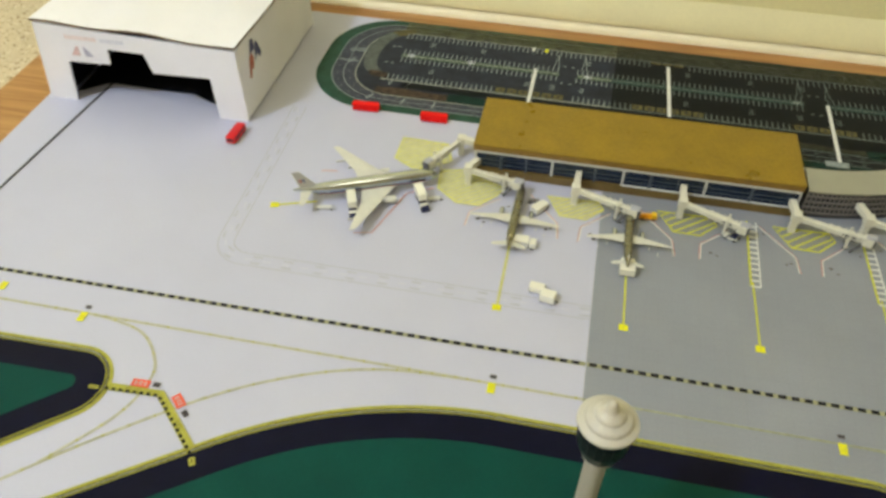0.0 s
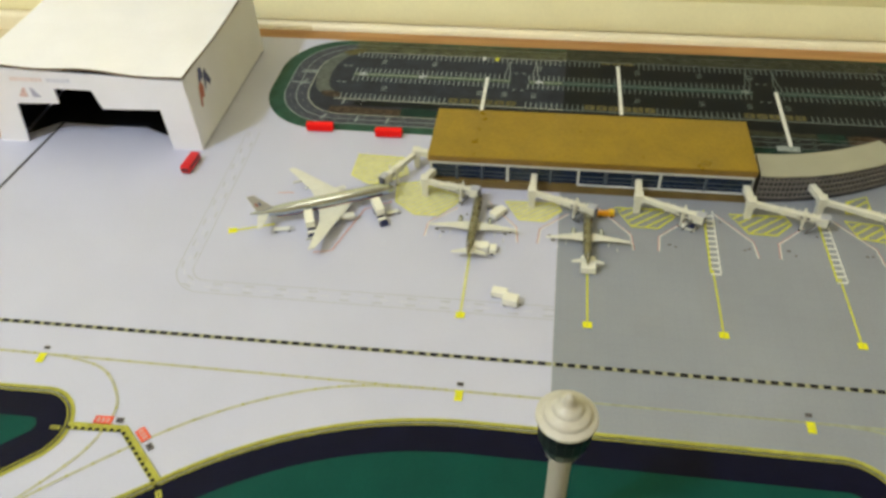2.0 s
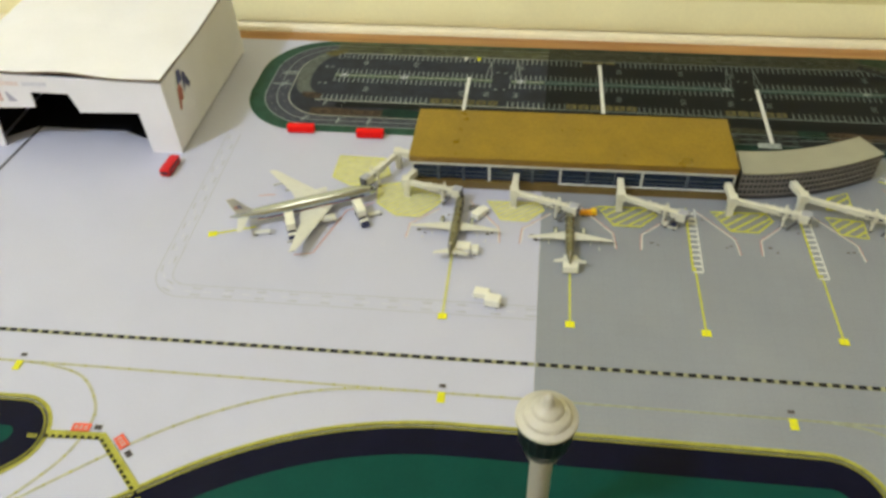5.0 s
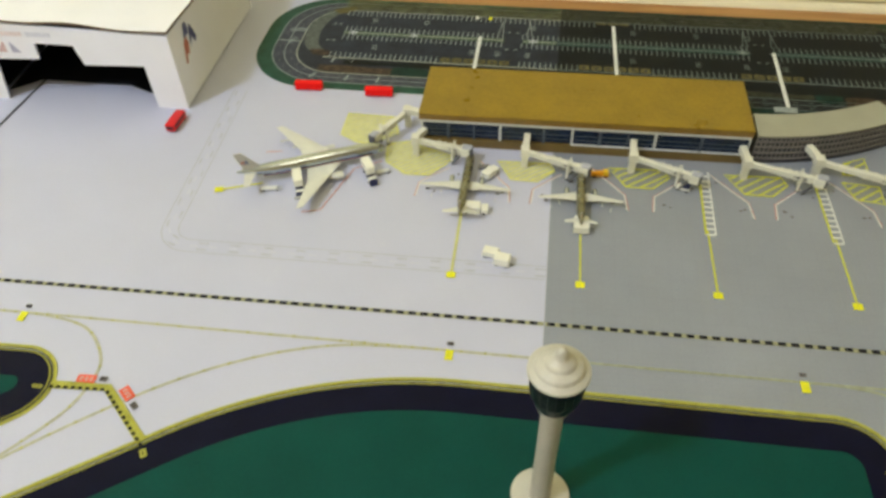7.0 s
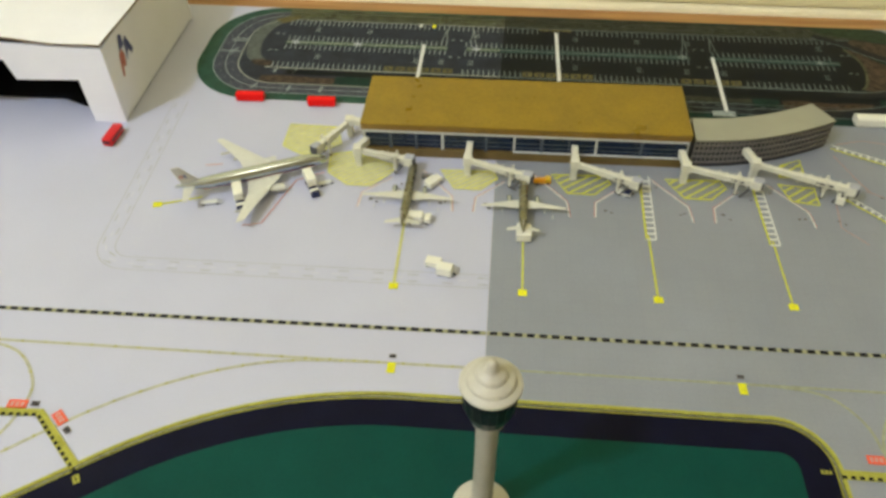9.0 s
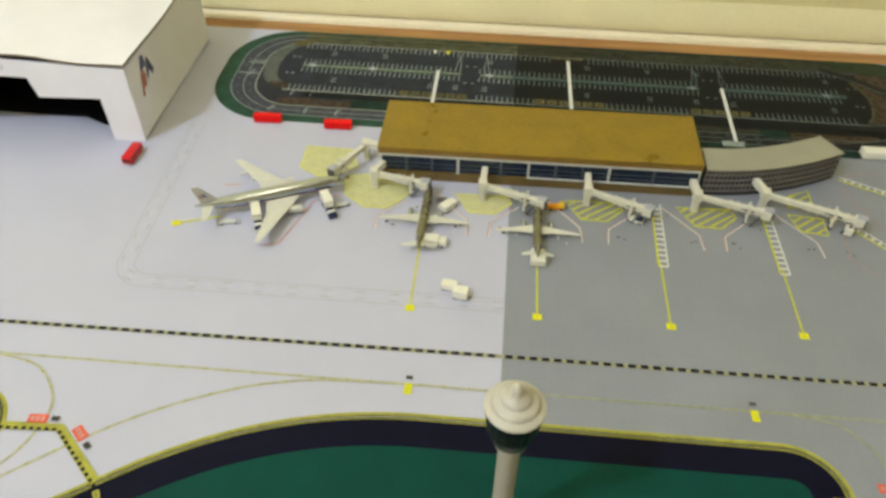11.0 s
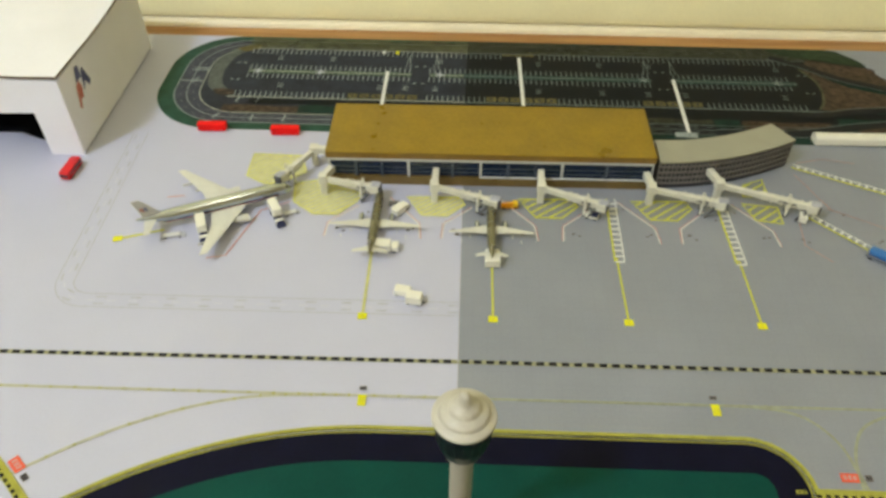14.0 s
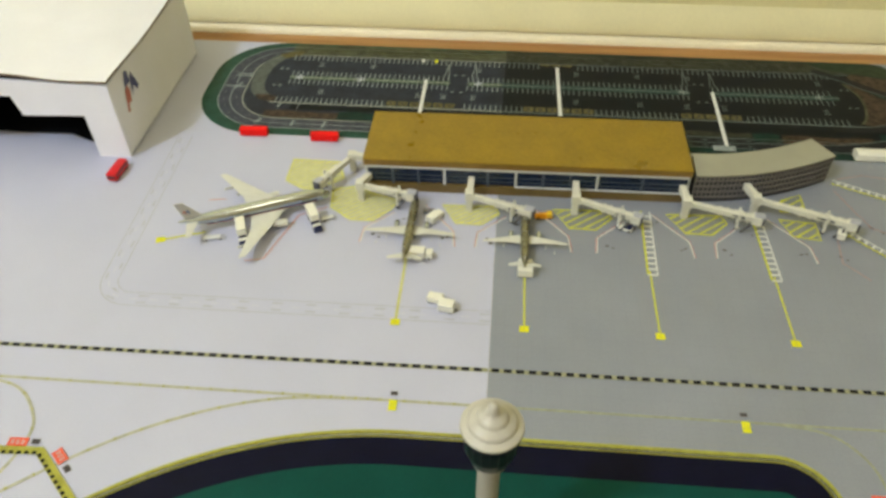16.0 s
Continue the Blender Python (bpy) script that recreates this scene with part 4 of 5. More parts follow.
        part("emblem", bm, m, root, "small faded emblem")
    for x0, x1, m in ((0.052, 0.092, M_BAR_R), (0.098, 0.124, M_BAR_B)):
        bm = bmesh.new()
        x = x0
        while x < x1:
            bm.faces.new([bm.verts.new(p) for p in ((x, -0.0004, 0.0885), (x + 0.0042, -0.0004, 0.0883), (x + 0.0042, -0.0004, 0.0938), (x, -0.0004, 0.094))])
            x += 0.0052
        part("lettering_bars", bm, m, root, "faded lettering drawn as bars")
    return root


hangar()

# ---------------------------------------------------------------- terminal
TX0, TX1, TY0, TY1, TZ = -0.1465, 0.2025, 0.2385, 0.3290, 0.0435


def terminal():
    """Long flat-roofed terminal: ochre roof and fascia, ribbon of dark windows, brown plinth."""
    root = thing("terminal_building", pose(TX0, TY0, 0), "model terminal with ochre roof and dark blue windows", "building")
    w, d = TX1 - TX0, TY1 - TY0
    bm = bmesh.new()
    box(bm, 0.001, w - 0.001, 0.0022, d, 0.0, 0.0340)
    part("wall", bm, M_TBASE, root)
    bm = bmesh.new()
    box(bm, 0, w, 0, 0.002, 0, 0.0112, 0.0003)
    part("plinth", bm, M_TBASE, root, "brown painted plinth")
    bm = bmesh.new()
    box(bm, -0.0008, w + 0.0008, -0.0012, d + 0.001, TZ - 0.0016, TZ, 0.0007)
    part("roof", bm, M_GOLD, root, "satin ochre painted roof slab")
    bm = bmesh.new()
    box(bm, -0.0004, w + 0.0004, -0.0006, d, 0.0350, TZ - 0.0017, 0.0002)
    part("fascia", bm, M_GOLD_EDGE, root)
    bm = bmesh.new()
    box(bm, 0.001, w - 0.001, -0.0004, 0.002, 0.0318, 0.0348, 0.0003)
    part("lintel", bm, M_TFRAME, root, "pale grey lintel above the windows")
    bm = bmesh.new()
    box(bm, 0.165, w - 0.001, -0.0010, 0.002, 0.0113, 0.0126, 0.0002)
    part("window_sill", bm, M_TFRAME, root, "pale grey sill")
    edges = [0.0035, 0.0295, 0.0325, 0.0580, 0.0600, 0.0864, 0.0888, 0.1335, 0.1360, 0.1640, 0.1660, 0.1930, 0.1960, 0.2230, 0.2240, 0.2510, 0.2532, 0.2985, 0.3010, 0.3465]
    for k in range(0, len(edges), 2):
        a, b = edges[k], edges[k + 1]
        win = part("window", (lambda q: (box(q, a, b, 0.0010, 0.0020, 0.0128, 0.0316), q)[1])(bmesh.new()), M_TGLASS, root, "dark blue window")
        bm = bmesh.new()
        for z in (0.0176, 0.0232):
            box(bm, a, b, 0.0003, 0.0012, z - 0.0003, z + 0.0003)
        part("glazing_bar", bm, M_TBAR, win)
    for k in range(1, len(edges) - 1, 2):
        bm = bmesh.new()
        box(bm, edges[k] - 0.0002, edges[k + 1] + 0.0002, -0.0002, 0.0020, 0.0114, 0.0317)
        part("mullion", bm, M_TFRAME if k in (5, 9, 15) else M_TBAR, root)
    for a, b in ((0.0012, 0.0033), (0.3472, w - 0.0006)):
        bm = bmesh.new()
        box(bm, a, b, -0.0002, 0.0020, 0.0114, 0.0317)
        part("mullion", bm, M_TFRAME, root)
    return root


terminal()


def curved_hotel():
    """Curved slab building beside the terminal: flat stone roof, storeys of small dark windows between ledges and fins."""
    root = thing("curved_building", pose(0.2075, 0.2405, 0), "grey curved model building with rows of dark windows", "building")
    h, deep, n = 0.0365, 0.0345, 36
    front, back, nor = [], [], []
    for k in range(n + 1):
        u = 0.154 * k / n
        p = Vector((u, 1.885 * u * u))
        t = Vector((1, 3.77 * u)).normalized()
        nn = Vector((-t.y, t.x))
        front.append(p), back.append(p + nn * (deep + 0.004 * (1 - k / n))), nor.append(nn)
    back[0].x = max(back[0].x, 0.001)

    def slab(bm, out, z0, z1, inside=None):
        f = [p - q * out for p, q in zip(front, nor)]
        b = [p + q * inside for p, q in zip(front, nor)] if inside else [p + q * out for p, q in zip(back, nor)]
        prism(bm, [tuple(p) for p in f] + [tuple(p) for p in reversed(b)], z0, z1)

    bm = bmesh.new()
    slab(bm, -0.0016, 0.0, h - 0.001)
    part("wall", bm, M_HDARK, root, "dark recessed glazing")
    bm = bmesh.new()
    slab(bm, 0.0006, h - 0.0014, h)
    part("roof", bm, M_HROOF, root, "flat stone-grey roof")
    bm = bmesh.new()
    slab(bm, -0.003, 0.0, 0.0055, 0.02)
    part("plinth", bm, M_HDARK, root, "dark recessed ground floor")
    for z in (0.0066, 0.0139, 0.0212, 0.0285, 0.0341):
        bm = bmesh.new()
        slab(bm, 0.0, z - 0.0010, z + 0.0009 if z < 0.034 else h - 0.0016, 0.003)
        part("ledge", bm, M_HWALL, root, "grey floor ledge")
    for k in range(33):
        u = 0.0015 + 0.151 * k / 32
        p = Vector((u, 1.885 * u * u))
        a = math.atan(3.77 * u)
        bm = bmesh.new()
        box(bm, -0.0006, 0.0006, 0.0004, 0.0028, 0.0055, h - 0.0016, 0, Matrix.Translation((p.x, p.y, 0)) @ Matrix.Rotation(a, 4, "Z"))
        part("window_fin", bm, M_HWALL, root)
    return root


curved_hotel()


# ---------------------------------------------------------------- jet bridges
def jetbridge(name_label, col, end, z_end=0.0155, link=None, cap=0.0, elbow=None):
    """Passenger bridge: column by the terminal, link corridor, two telescoping tunnels, driving legs and a cab."""
    root = thing("jet_bridge", pose(col[0], col[1], 0), name_label, "jet bridge", "jet bridges at the terminal")
    c, e = Vector((0, 0, 0.0195)), Vector((end[0] - col[0], end[1] - col[1], z_end))
    d = (e - c).normalized()
    a = math.atan2(d.y, d.x)
    turn = Matrix.Rotation(a, 4, "Z")
    if not elbow:
        bm = bmesh.new()
        box(bm, -0.0034, 0.0034, -0.0036, 0.0036, 0, 0.0145, 0.0006)
        part("column", bm, M_BRIDGE, root, "ivory column")
    bm = bmesh.new()
    box(bm, -0.0046, 0.0046, -0.0048, 0.0048, 0.0145, 0.0255, 0.0009)
    part("rotunda", bm, M_BRIDGE, root, "ivory rotunda")
    if link:
        bm = bmesh.new()
        beam(bm, (0, 0, 0.0215), (link[0] - col[0], link[1] - col[1], 0.0213), 0.0068, 0.0076, 0.0006)
        part("link_corridor", bm, M_BRIDGE, root)
    L = (e - c).length
    p1, p2 = c + d * (L * 0.55), c + d * (L - 0.006)
    bm = bmesh.new()
    beam(bm, c, p1, 0.0049, 0.0058, 0.0006)
    part("inner_tunnel", bm, M_BRIDGE, root)
    bm = bmesh.new()
    beam(bm, c + d * (L * 0.42), p2, 0.0058, 0.0068, 0.0007)
    for k in range(5):
        q = c + d * (L * (0.46 + 0.1 * k))
        beam(bm, q, q + d * 0.0010, 0.0072, 0.0086)
    part("outer_tunnel", bm, M_BRIDGE, root, "ivory ribbed outer tunnel")
    bm = bmesh.new()
    q = c + d * (L * 0.70) + Vector((0, 0, 0.0042))
    beam(bm, q, q + d * 0.0060, 0.0030, 0.0022, 0.0004)
    part("roof_unit", bm, M_BRIDGE, root, "small ivory roof unit")
    bm = bmesh.new()
    beam(bm, c + d * (L * 0.44) - Vector((0, 0, 0.0040)), p2 - Vector((0, 0, 0.0040)), 0.0040, 0.0012)
    part("cable_tray", bm, M_BRIDGE_D, root, "dark tray below the tunnel")
    bm = bmesh.new()
    box(bm, -0.0040, 0.0060, -0.0040, 0.0040, 0.0050, 0.0064, 0.0006, Matrix.Translation(e) @ turn)
    part("cab_roof", bm, M_FAINT, root, "pale grey cab roof")
    bm = bmesh.new()
    for s in (-1, 1):
        q = c + d * (L * 0.62)
        side = turn @ Vector((0, s * 0.0030, 0))
        beam(bm, q + side + d * 0.002, q + side + d * (L * 0.2), 0.0006, 0.0022)
    part("side_window", bm, M_BRIDGE_D, root, "dark side glazing")
    q = c + d * (L * 0.74)
    for s in (-1, 1):
        bm = bmesh.new()
        side = q + (turn @ Vector((0, s * 0.0049, 0)))
        box(bm, -0.0012, 0.0012, -0.0009, 0.0009, 0.0020, q.z + 0.0062, 0.0002, Matrix.Translation((side.x, side.y, 0)) @ turn)
        leg = part("leg", bm, M_BRIDGE, root, "lifting leg")
        bm = bmesh.new()
        lathe(bm, [(0.0016, -0.0008), (0.0022, -0.0004), (0.0022, 0.0004), (0.0016, 0.0008)], 14, Matrix.Translation((side.x, side.y, 0.0022)) @ turn @ Matrix.Rotation(radians(90), 4, "X"))
        part("wheel", bm, M_TYRE, leg)
    bm = bmesh.new()
    box(bm, -0.0058, 0.0044, -0.0049, 0.0049, -0.0048, 0.0051, 0.0012, Matrix.Translation(e) @ turn)
    part("cab", bm, M_BRIDGE, root, "ivory cab")
    bm = bmesh.new()
    box(bm, 0.0040, 0.0064, -0.0043, 0.0043, -0.0046, 0.0050, 0.0006, Matrix.Translation(e) @ turn)
    part("bellows", bm, M_BRIDGE_D, root, "dark folded bellows")
    bm = bmesh.new()
    beam(bm, p2 + turn.to_3x3() @ Vector((0, -0.0056, -0.004)), Vector((p2.x, p2.y, 0.0008)) + turn.to_3x3() @ Vector((-0.008, -0.0075, 0)), 0.0030, 0.0007)
    part("service_stair", bm, M_BRIDGE_D, root)
    return root


LB = "ivory plastic jet bridge standing on the apron beside the terminal"
jetbridge(LB, (-0.1490, 0.2215), (-0.0925, 0.2120), link=(-0.141, 0.2380))
jetbridge(LB, (-0.0300, 0.2120), (0.0330, 0.1930), link=(-0.0290, 0.2380))
jetbridge(LB, (0.0825, 0.2135), (0.1440, 0.1905), link=(0.0830, 0.2380))
jetbridge(LB, (0.1975, 0.2150), (0.2670, 0.1975), link=(0.195, 0.2380))
jetbridge("long ivory plastic jet bridge beside the curved building", (0.2700, 0.2245), (0.3600, 0.1945), link=(0.263, 0.246))
jetbridge("ivory jet bridge reaching the large airliner's nose", (-0.1665, 0.2720), (-0.1945, 0.2240), link=(-0.1470, 0.2680), z_end=0.0175)


# ---------------------------------------------------------------- aircraft
def airliner(label, at, heading, length, span, radius, skin, fin_mat, high, stripe=True, wing_at=0.03, sweep=0.42, chord_k=0.19):
    """Die-cast airliner on its wheels; nose towards local +x."""
    root = thing("model_airliner", pose(at[0], at[1], 0, 0, 0, heading), label, "airplane", "airliners on the stands")
    Lh, r, zc = length / 2, radius, high
    # fuselage
    prof = [(-1.0, 0.10, 0.55), (-0.96, 0.20, 0.50), (-0.86, 0.42, 0.38), (-0.72, 0.70, 0.20), (-0.55, 0.94, 0.05), (-0.42, 1.0, 0), (0.0, 1.0, 0), (0.70, 1.0, 0), (0.82, 0.93, -0.03), (0.90, 0.76, -0.10), (0.955, 0.52, -0.18), (0.985, 0.28, -0.24), (1.0, 0.06, -0.27)]
    bm = bmesh.new()
    n, rings = 28, []
    for u, k, lift in prof:
        rings.append([bm.verts.new((u * Lh, r * k * math.cos(2 * math.pi * q / n), zc + r * lift + r * k * 1.03 * math.sin(2 * math.pi * q / n))) for q in range(n)])
    for a, b in zip(rings, rings[1:]):
        for q in range(n):
            bm.faces.new((a[q], a[(q + 1) % n], b[(q + 1) % n], b[q]))
    bm.faces.new(rings[0][::-1]), bm.faces.new(rings[-1])
    body = part("fuselage", bm, skin, root, "polished silver fuselage", smooth=True)
    if stripe:
        for s in (-1, 1):
            for dz, m in ((-0.16, M_NAVY), (-0.34, M_LOGO_R)):
                bm = bmesh.new()
                pts = [(u * Lh, zc + dz * r) for u in np.linspace(-0.66, 0.80, 16)]
                for (xa, za), (xb, zb) in zip(pts, pts[1:]):
                    w = lambda x: r * (1.004 if x > -0.42 * Lh else 1.004 + (x / Lh + 0.42) * 0.75)
                    ring = lambda x, z: (x, s * w(x) * math.sqrt(max(0.0, 1 - ((z - zc) / (r * 1.03)) ** 2)) + s * 0.0001, z)
                    bm.faces.new([bm.verts.new(p) for p in (ring(xa, za - 0.07 * r), ring(xb, zb - 0.07 * r), ring(xb, zb + 0.07 * r), ring(xa, za + 0.07 * r))])
                part("cheat_line", bm, m, body, "thin coloured cheat line")
    bm = bmesh.new()
    box(bm, 0.895 * Lh, 0.935 * Lh, -r * 0.56, r * 0.56, zc + r * 0.28, zc + r * 0.52, r * 0.08)
    part("cockpit_window", bm, M_GLASSV, body, "dark cockpit glazing")

    # wings, stabilisers and fin as tapered aerofoil slabs
    def foil(bm, root_le, root_chord, tip_le, tip_chord, y0, y1, z0, z1, thick, upright=False):
        secs = []
        for le, ch, y, z, th in ((root_le, root_chord, y0, z0, thick), (tip_le, tip_chord, y1, z1, thick * 0.45)):
            pts = [(0, 0), (-0.12, 0.42), (-0.38, 0.5), (-0.75, 0.25), (-1, 0.02), (-0.6, -0.35), (-0.15, -0.35)]
            secs.append([bm.verts.new((le + u * ch, y, z + v * th) if not upright else (le + u * ch, v * th, z)) for u, v in pts])
        a, b = secs
        k = len(a)
        for i in range(k):
            bm.faces.new((a[i], a[(i + 1) % k], b[(i + 1) % k], b[i]))
        bm.faces.new(a[::-1]), bm.faces.new(b)

    hs = span / 2
    le0 = wing_at * length + 0.16 * length
    chord = chord_k * length
    for s in (-1, 1):
        bm = bmesh.new()
        foil(bm, le0, chord * 1.25, le0 - 0.32 * (sweep / 0.42) * hs * 0.62, chord * 0.78, s * r * 0.75, s * hs * 0.38, zc - r * 0.55, zc - r * 0.38, r * 0.30)
        foil(bm, le0 - 0.32 * (sweep / 0.42) * hs * 0.62, chord * 0.78, le0 - sweep * 1.45 * hs, chord * 0.24, s * hs * 0.3799, s * hs, zc - r * 0.38, zc + r * 0.05, r * 0.22)
        wing = part("wing", bm, M_WING, root, "pale grey swept wing", smooth=True)
        for k in range(3):
            bm = bmesh.new()
            y = s * hs * (0.30 + 0.2 * k)
            box(bm, le0 - chord * 1.18 - k * 0.16 * hs, le0 - chord * 0.80 - k * 0.16 * hs, y - r * 0.07, y + r * 0.07, zc - r * 0.72, zc - r * 0.42, r * 0.05)
            part("flap_fairing", bm, M_WING, wing)
        ye, xe = s * hs * 0.335, le0 - 0.26 * hs * (sweep / 0.42) + 0.080 * length
        bm = bmesh.new()
        er = r * 0.58
        ze = max(zc - r * 1.02, er + 0.0008)
        lathe(bm, [(er * 0.5, -er * 2.1), (er * 0.78, -er * 1.2), (er * 0.98, 0), (er, er * 1.0), (er * 0.94, er * 1.6), (er * 0.78, er * 1.6), (er * 0.7, er * 1.1)], 20,
              Matrix.Translation((xe, ye, ze)) @ Matrix.Rotation(radians(90), 4, "Y"))
        eng = part("engine", bm, M_WING if radius > 0.006 else M_SILVER, root, "pale engine nacelle", smooth=True)
        bm = bmesh.new()
        box(bm, xe - er * 1.6, xe + er * 0.9, ye - er * 0.13, ye + er * 0.13, ze + er * 0.7, zc - r * 0.40, er * 0.05)
        part("pylon", bm, M_WING, eng)
        bm = bmesh.new()
        foil(bm, -0.74 * Lh, 0.082 * length, -0.74 * Lh - 0.070 * length, 0.034 * length, s * r * 0.2, s * span * 0.185, zc + r * 0.30, zc + r * 0.42, r * 0.18)
        part("stabiliser", bm, M_WING, root, "pale grey tailplane", smooth=True)
    bm = bmesh.new()
    foil(bm, -0.66 * Lh, 0.125 * length, -0.66 * Lh - 0.115 * length, 0.050 * length, 0, 0, zc + r * 0.70, zc + r * 0.75 + 0.135 * length, r * 0.20, True)
    fin = part("fin", bm, fin_mat, root, "pale metallic tail fin", smooth=True)
    for s in (-1, 1):
        for dx, m in ((0.0, M_LOGO_R), (0.022, M_LOGO_B)):
            bm = bmesh.new()
            x0, z0, k = -0.66 * Lh - 0.118 * length + dx * length, zc + r * 0.8 + 0.040 * length, length * 0.017
            bm.faces.new([bm.verts.new((x0 + u * k, s * r * 0.135, z0 + v * k)) for u, v in ((-1, 0), (-0.2, 1.9), (0.35, 1.9), (0.9, 0), (0.3, 0), (0, 1.1))])
            part("fin_emblem", bm, m, fin, "small coloured fin emblem")
    # landing gear
    for x, y, k in ((0.72 * Lh, 0, 0.7), (-0.03 * length, r * 0.9, 1.0), (-0.03 * length, -r * 0.9, 1.0)):
        bm = bmesh.new()
        wr = r * 0.27 * k
        box(bm, x - wr * 0.25, x + wr * 0.25, y - wr * 0.25, y + wr * 0.25, wr, zc - r * 0.6)
        gear = part("gear_leg", bm, M_SILVER, root)
        for s in (-1, 1):
            bm = bmesh.new()
            lathe(bm, [(wr * 0.6, -wr * 0.3), (wr, -wr * 0.15), (wr, wr * 0.15), (wr * 0.6, wr * 0.3)], 14, Matrix.Translation((x, y + s * wr * 0.75, wr)) @ Matrix.Rotation(radians(90), 4, "X"))
            part("wheel", bm, M_TYRE, gear)
    return root


airliner("large polished silver model airliner nose-in at the terminal", (-0.2545, 0.1825), 24, 0.160, 0.142, 0.0074, M_SILVER, M_FIN, 0.0140, sweep=0.51)
airliner("silver model airliner with olive sheen parked at a jet bridge", (-0.0885, 0.1665), 89, 0.102, 0.094, 0.0047, M_OLIVEFUS, M_FIN, 0.0098, False, wing_at=-0.090, sweep=0.17, chord_k=0.115)
airliner("small silver model airliner parked at a jet bridge", (0.0298, 0.1600), 90, 0.092, 0.0850, 0.0046, M_OLIVEFUS, M_FIN, 0.0096, False, wing_at=-0.080, sweep=0.21, chord_k=0.120)


# ---------------------------------------------------------------- control tower
def control_tower(at):
    root = thing("control_tower", pose(at[0], at[1], 0, -1.6, 0.8, 0), "beige model control tower with dark glazed cab", "tower")
    bm = bmesh.new()
    lathe(bm, [(0.0212, L3), (0.0215, 0.0030), (0.0209, 0.0042), (0.0197, 0.0046)], 56)
    part("foot", bm, M_TOWERCAP, root, "round cream foot", smooth=True)
    bm = bmesh.new()
    lathe(bm, [(0.0080, 0.0044), (0.0076, 0.010), (0.0072, 0.060), (0.0074, 0.106), (0.0080, 0.1140)], 40)
    part("shaft", bm, M_TOWER, root, "slender beige shaft", smooth=True)
    bm = bmesh.new()
    lathe(bm, [(0.0080, 0.1138), (0.0108, 0.1144), (0.0112, 0.1160), (0.0106, 0.1166)], 48)
    part("collar", bm, M_TOWER, root, "pale collar below the cab", smooth=True)
    bm = bmesh.new()
    lathe(bm, [(0.0106, 0.1164), (0.0118, 0.1178), (0.0160, 0.1300), (0.0172, 0.1420), (0.0172, 0.1496)], 20)
    cab = part("cab", bm, M_TOWGLASS, root, "black glazed cab")
    for k in range(20):
        a = 2 * math.pi * k / 20
        bm = bmesh.new()
        beam(bm, (0.0161 * math.cos(a), 0.0161 * math.sin(a), 0.1300), (0.0173 * math.cos(a), 0.0173 * math.sin(a), 0.1440), 0.0006, 0.0005)
        part("glazing_bar", bm, M_HDARK, cab)
    bm = bmesh.new()
    lathe(bm, [(0.0166, 0.1492), (0.0186, 0.1495), (0.0193, 0.1506), (0.0191, 0.1522), (0.0181, 0.1531), (0.0160, 0.1536), (0.0152, 0.1541), (0.0148, 0.1560), (0.0136, 0.1573), (0.0108, 0.1582),
               (0.0098, 0.1588), (0.0092, 0.1606), (0.0076, 0.1622), (0.0050, 0.1634), (0.0041, 0.1650), (0.0036, 0.1684), (0.0028, 0.1708), (0.0008, 0.1722)], 56)
    part("cap", bm, M_TOWERCAP, root, "stepped round cream cap with a knob", smooth=True)
    return root


control_tower((0.0030, -0.1650))


# ---------------------------------------------------------------- vehicles and small things
def wheels(root, xs, half, wr):
    for x in xs:
        for s in (-1, 1):
            bm = bmesh.new()
            lathe(bm, [(wr * 0.6, -wr * 0.35), (wr, -wr * 0.2), (wr, wr * 0.2), (wr * 0.6, wr * 0.35)], 14, Matrix.Translation((x, s * half, wr)) @ Matrix.Rotation(radians(90), 4, "X"))
            part("wheel", bm, M_TYRE, root)


def catering_truck(at, heading, high=0.0085, lab="white raised-box catering truck with dark blue cab"):
    root = thing("catering_truck", pose(at[0], at[1], 0, 0, 0, heading), lab, "truck", "catering trucks by the airliner")
    bm = bmesh.new()
    box(bm, -0.016, 0.010, -0.0040, 0.0040, 0.0020, 0.0036, 0.0004)
    part("chassis", bm, M_NAVY, root)
    bm = bmesh.new()
    box(bm, -0.017, 0.0045, -0.0048, 0.0048, high, high + 0.0085, 0.0005)
    part("cargo_box", bm, M_WHITEV, root, "white cargo box")
    for s in (-1, 1):
        for a, b in ((-0.012, -0.002), (-0.002, -0.012)):
            bm = bmesh.new()
            beam(bm, (a, s * 0.0034, 0.0034), (b, s * 0.0034, high), 0.0007, 0.0009)
            part("scissor_arm", bm, M_FAINT, root)
    bm = bmesh.new()
    box(bm, 0.0058, 0.0125, -0.0044, 0.0044, 0.0022, 0.0070, 0.0012)
    cab = part("cab", bm, M_WHITEV, root, "white cab roof")
    bm = bmesh.new()
    box(bm, 0.0110, 0.0152, -0.0046, 0.0046, 0.0012, 0.0052, 0.0010)
    box(bm, 0.0108, 0.0131, -0.0041, 0.0041, 0.0050, 0.0073, 0.0005)
    part("hood", bm, M_NAVY, cab, "dark blue front")
    wheels(root, (-0.011, 0.0085), 0.0040, 0.0018)
    return root


catering_truck((-0.2620, 0.1490), -69)
catering_truck((-0.1915, 0.1760), -62)


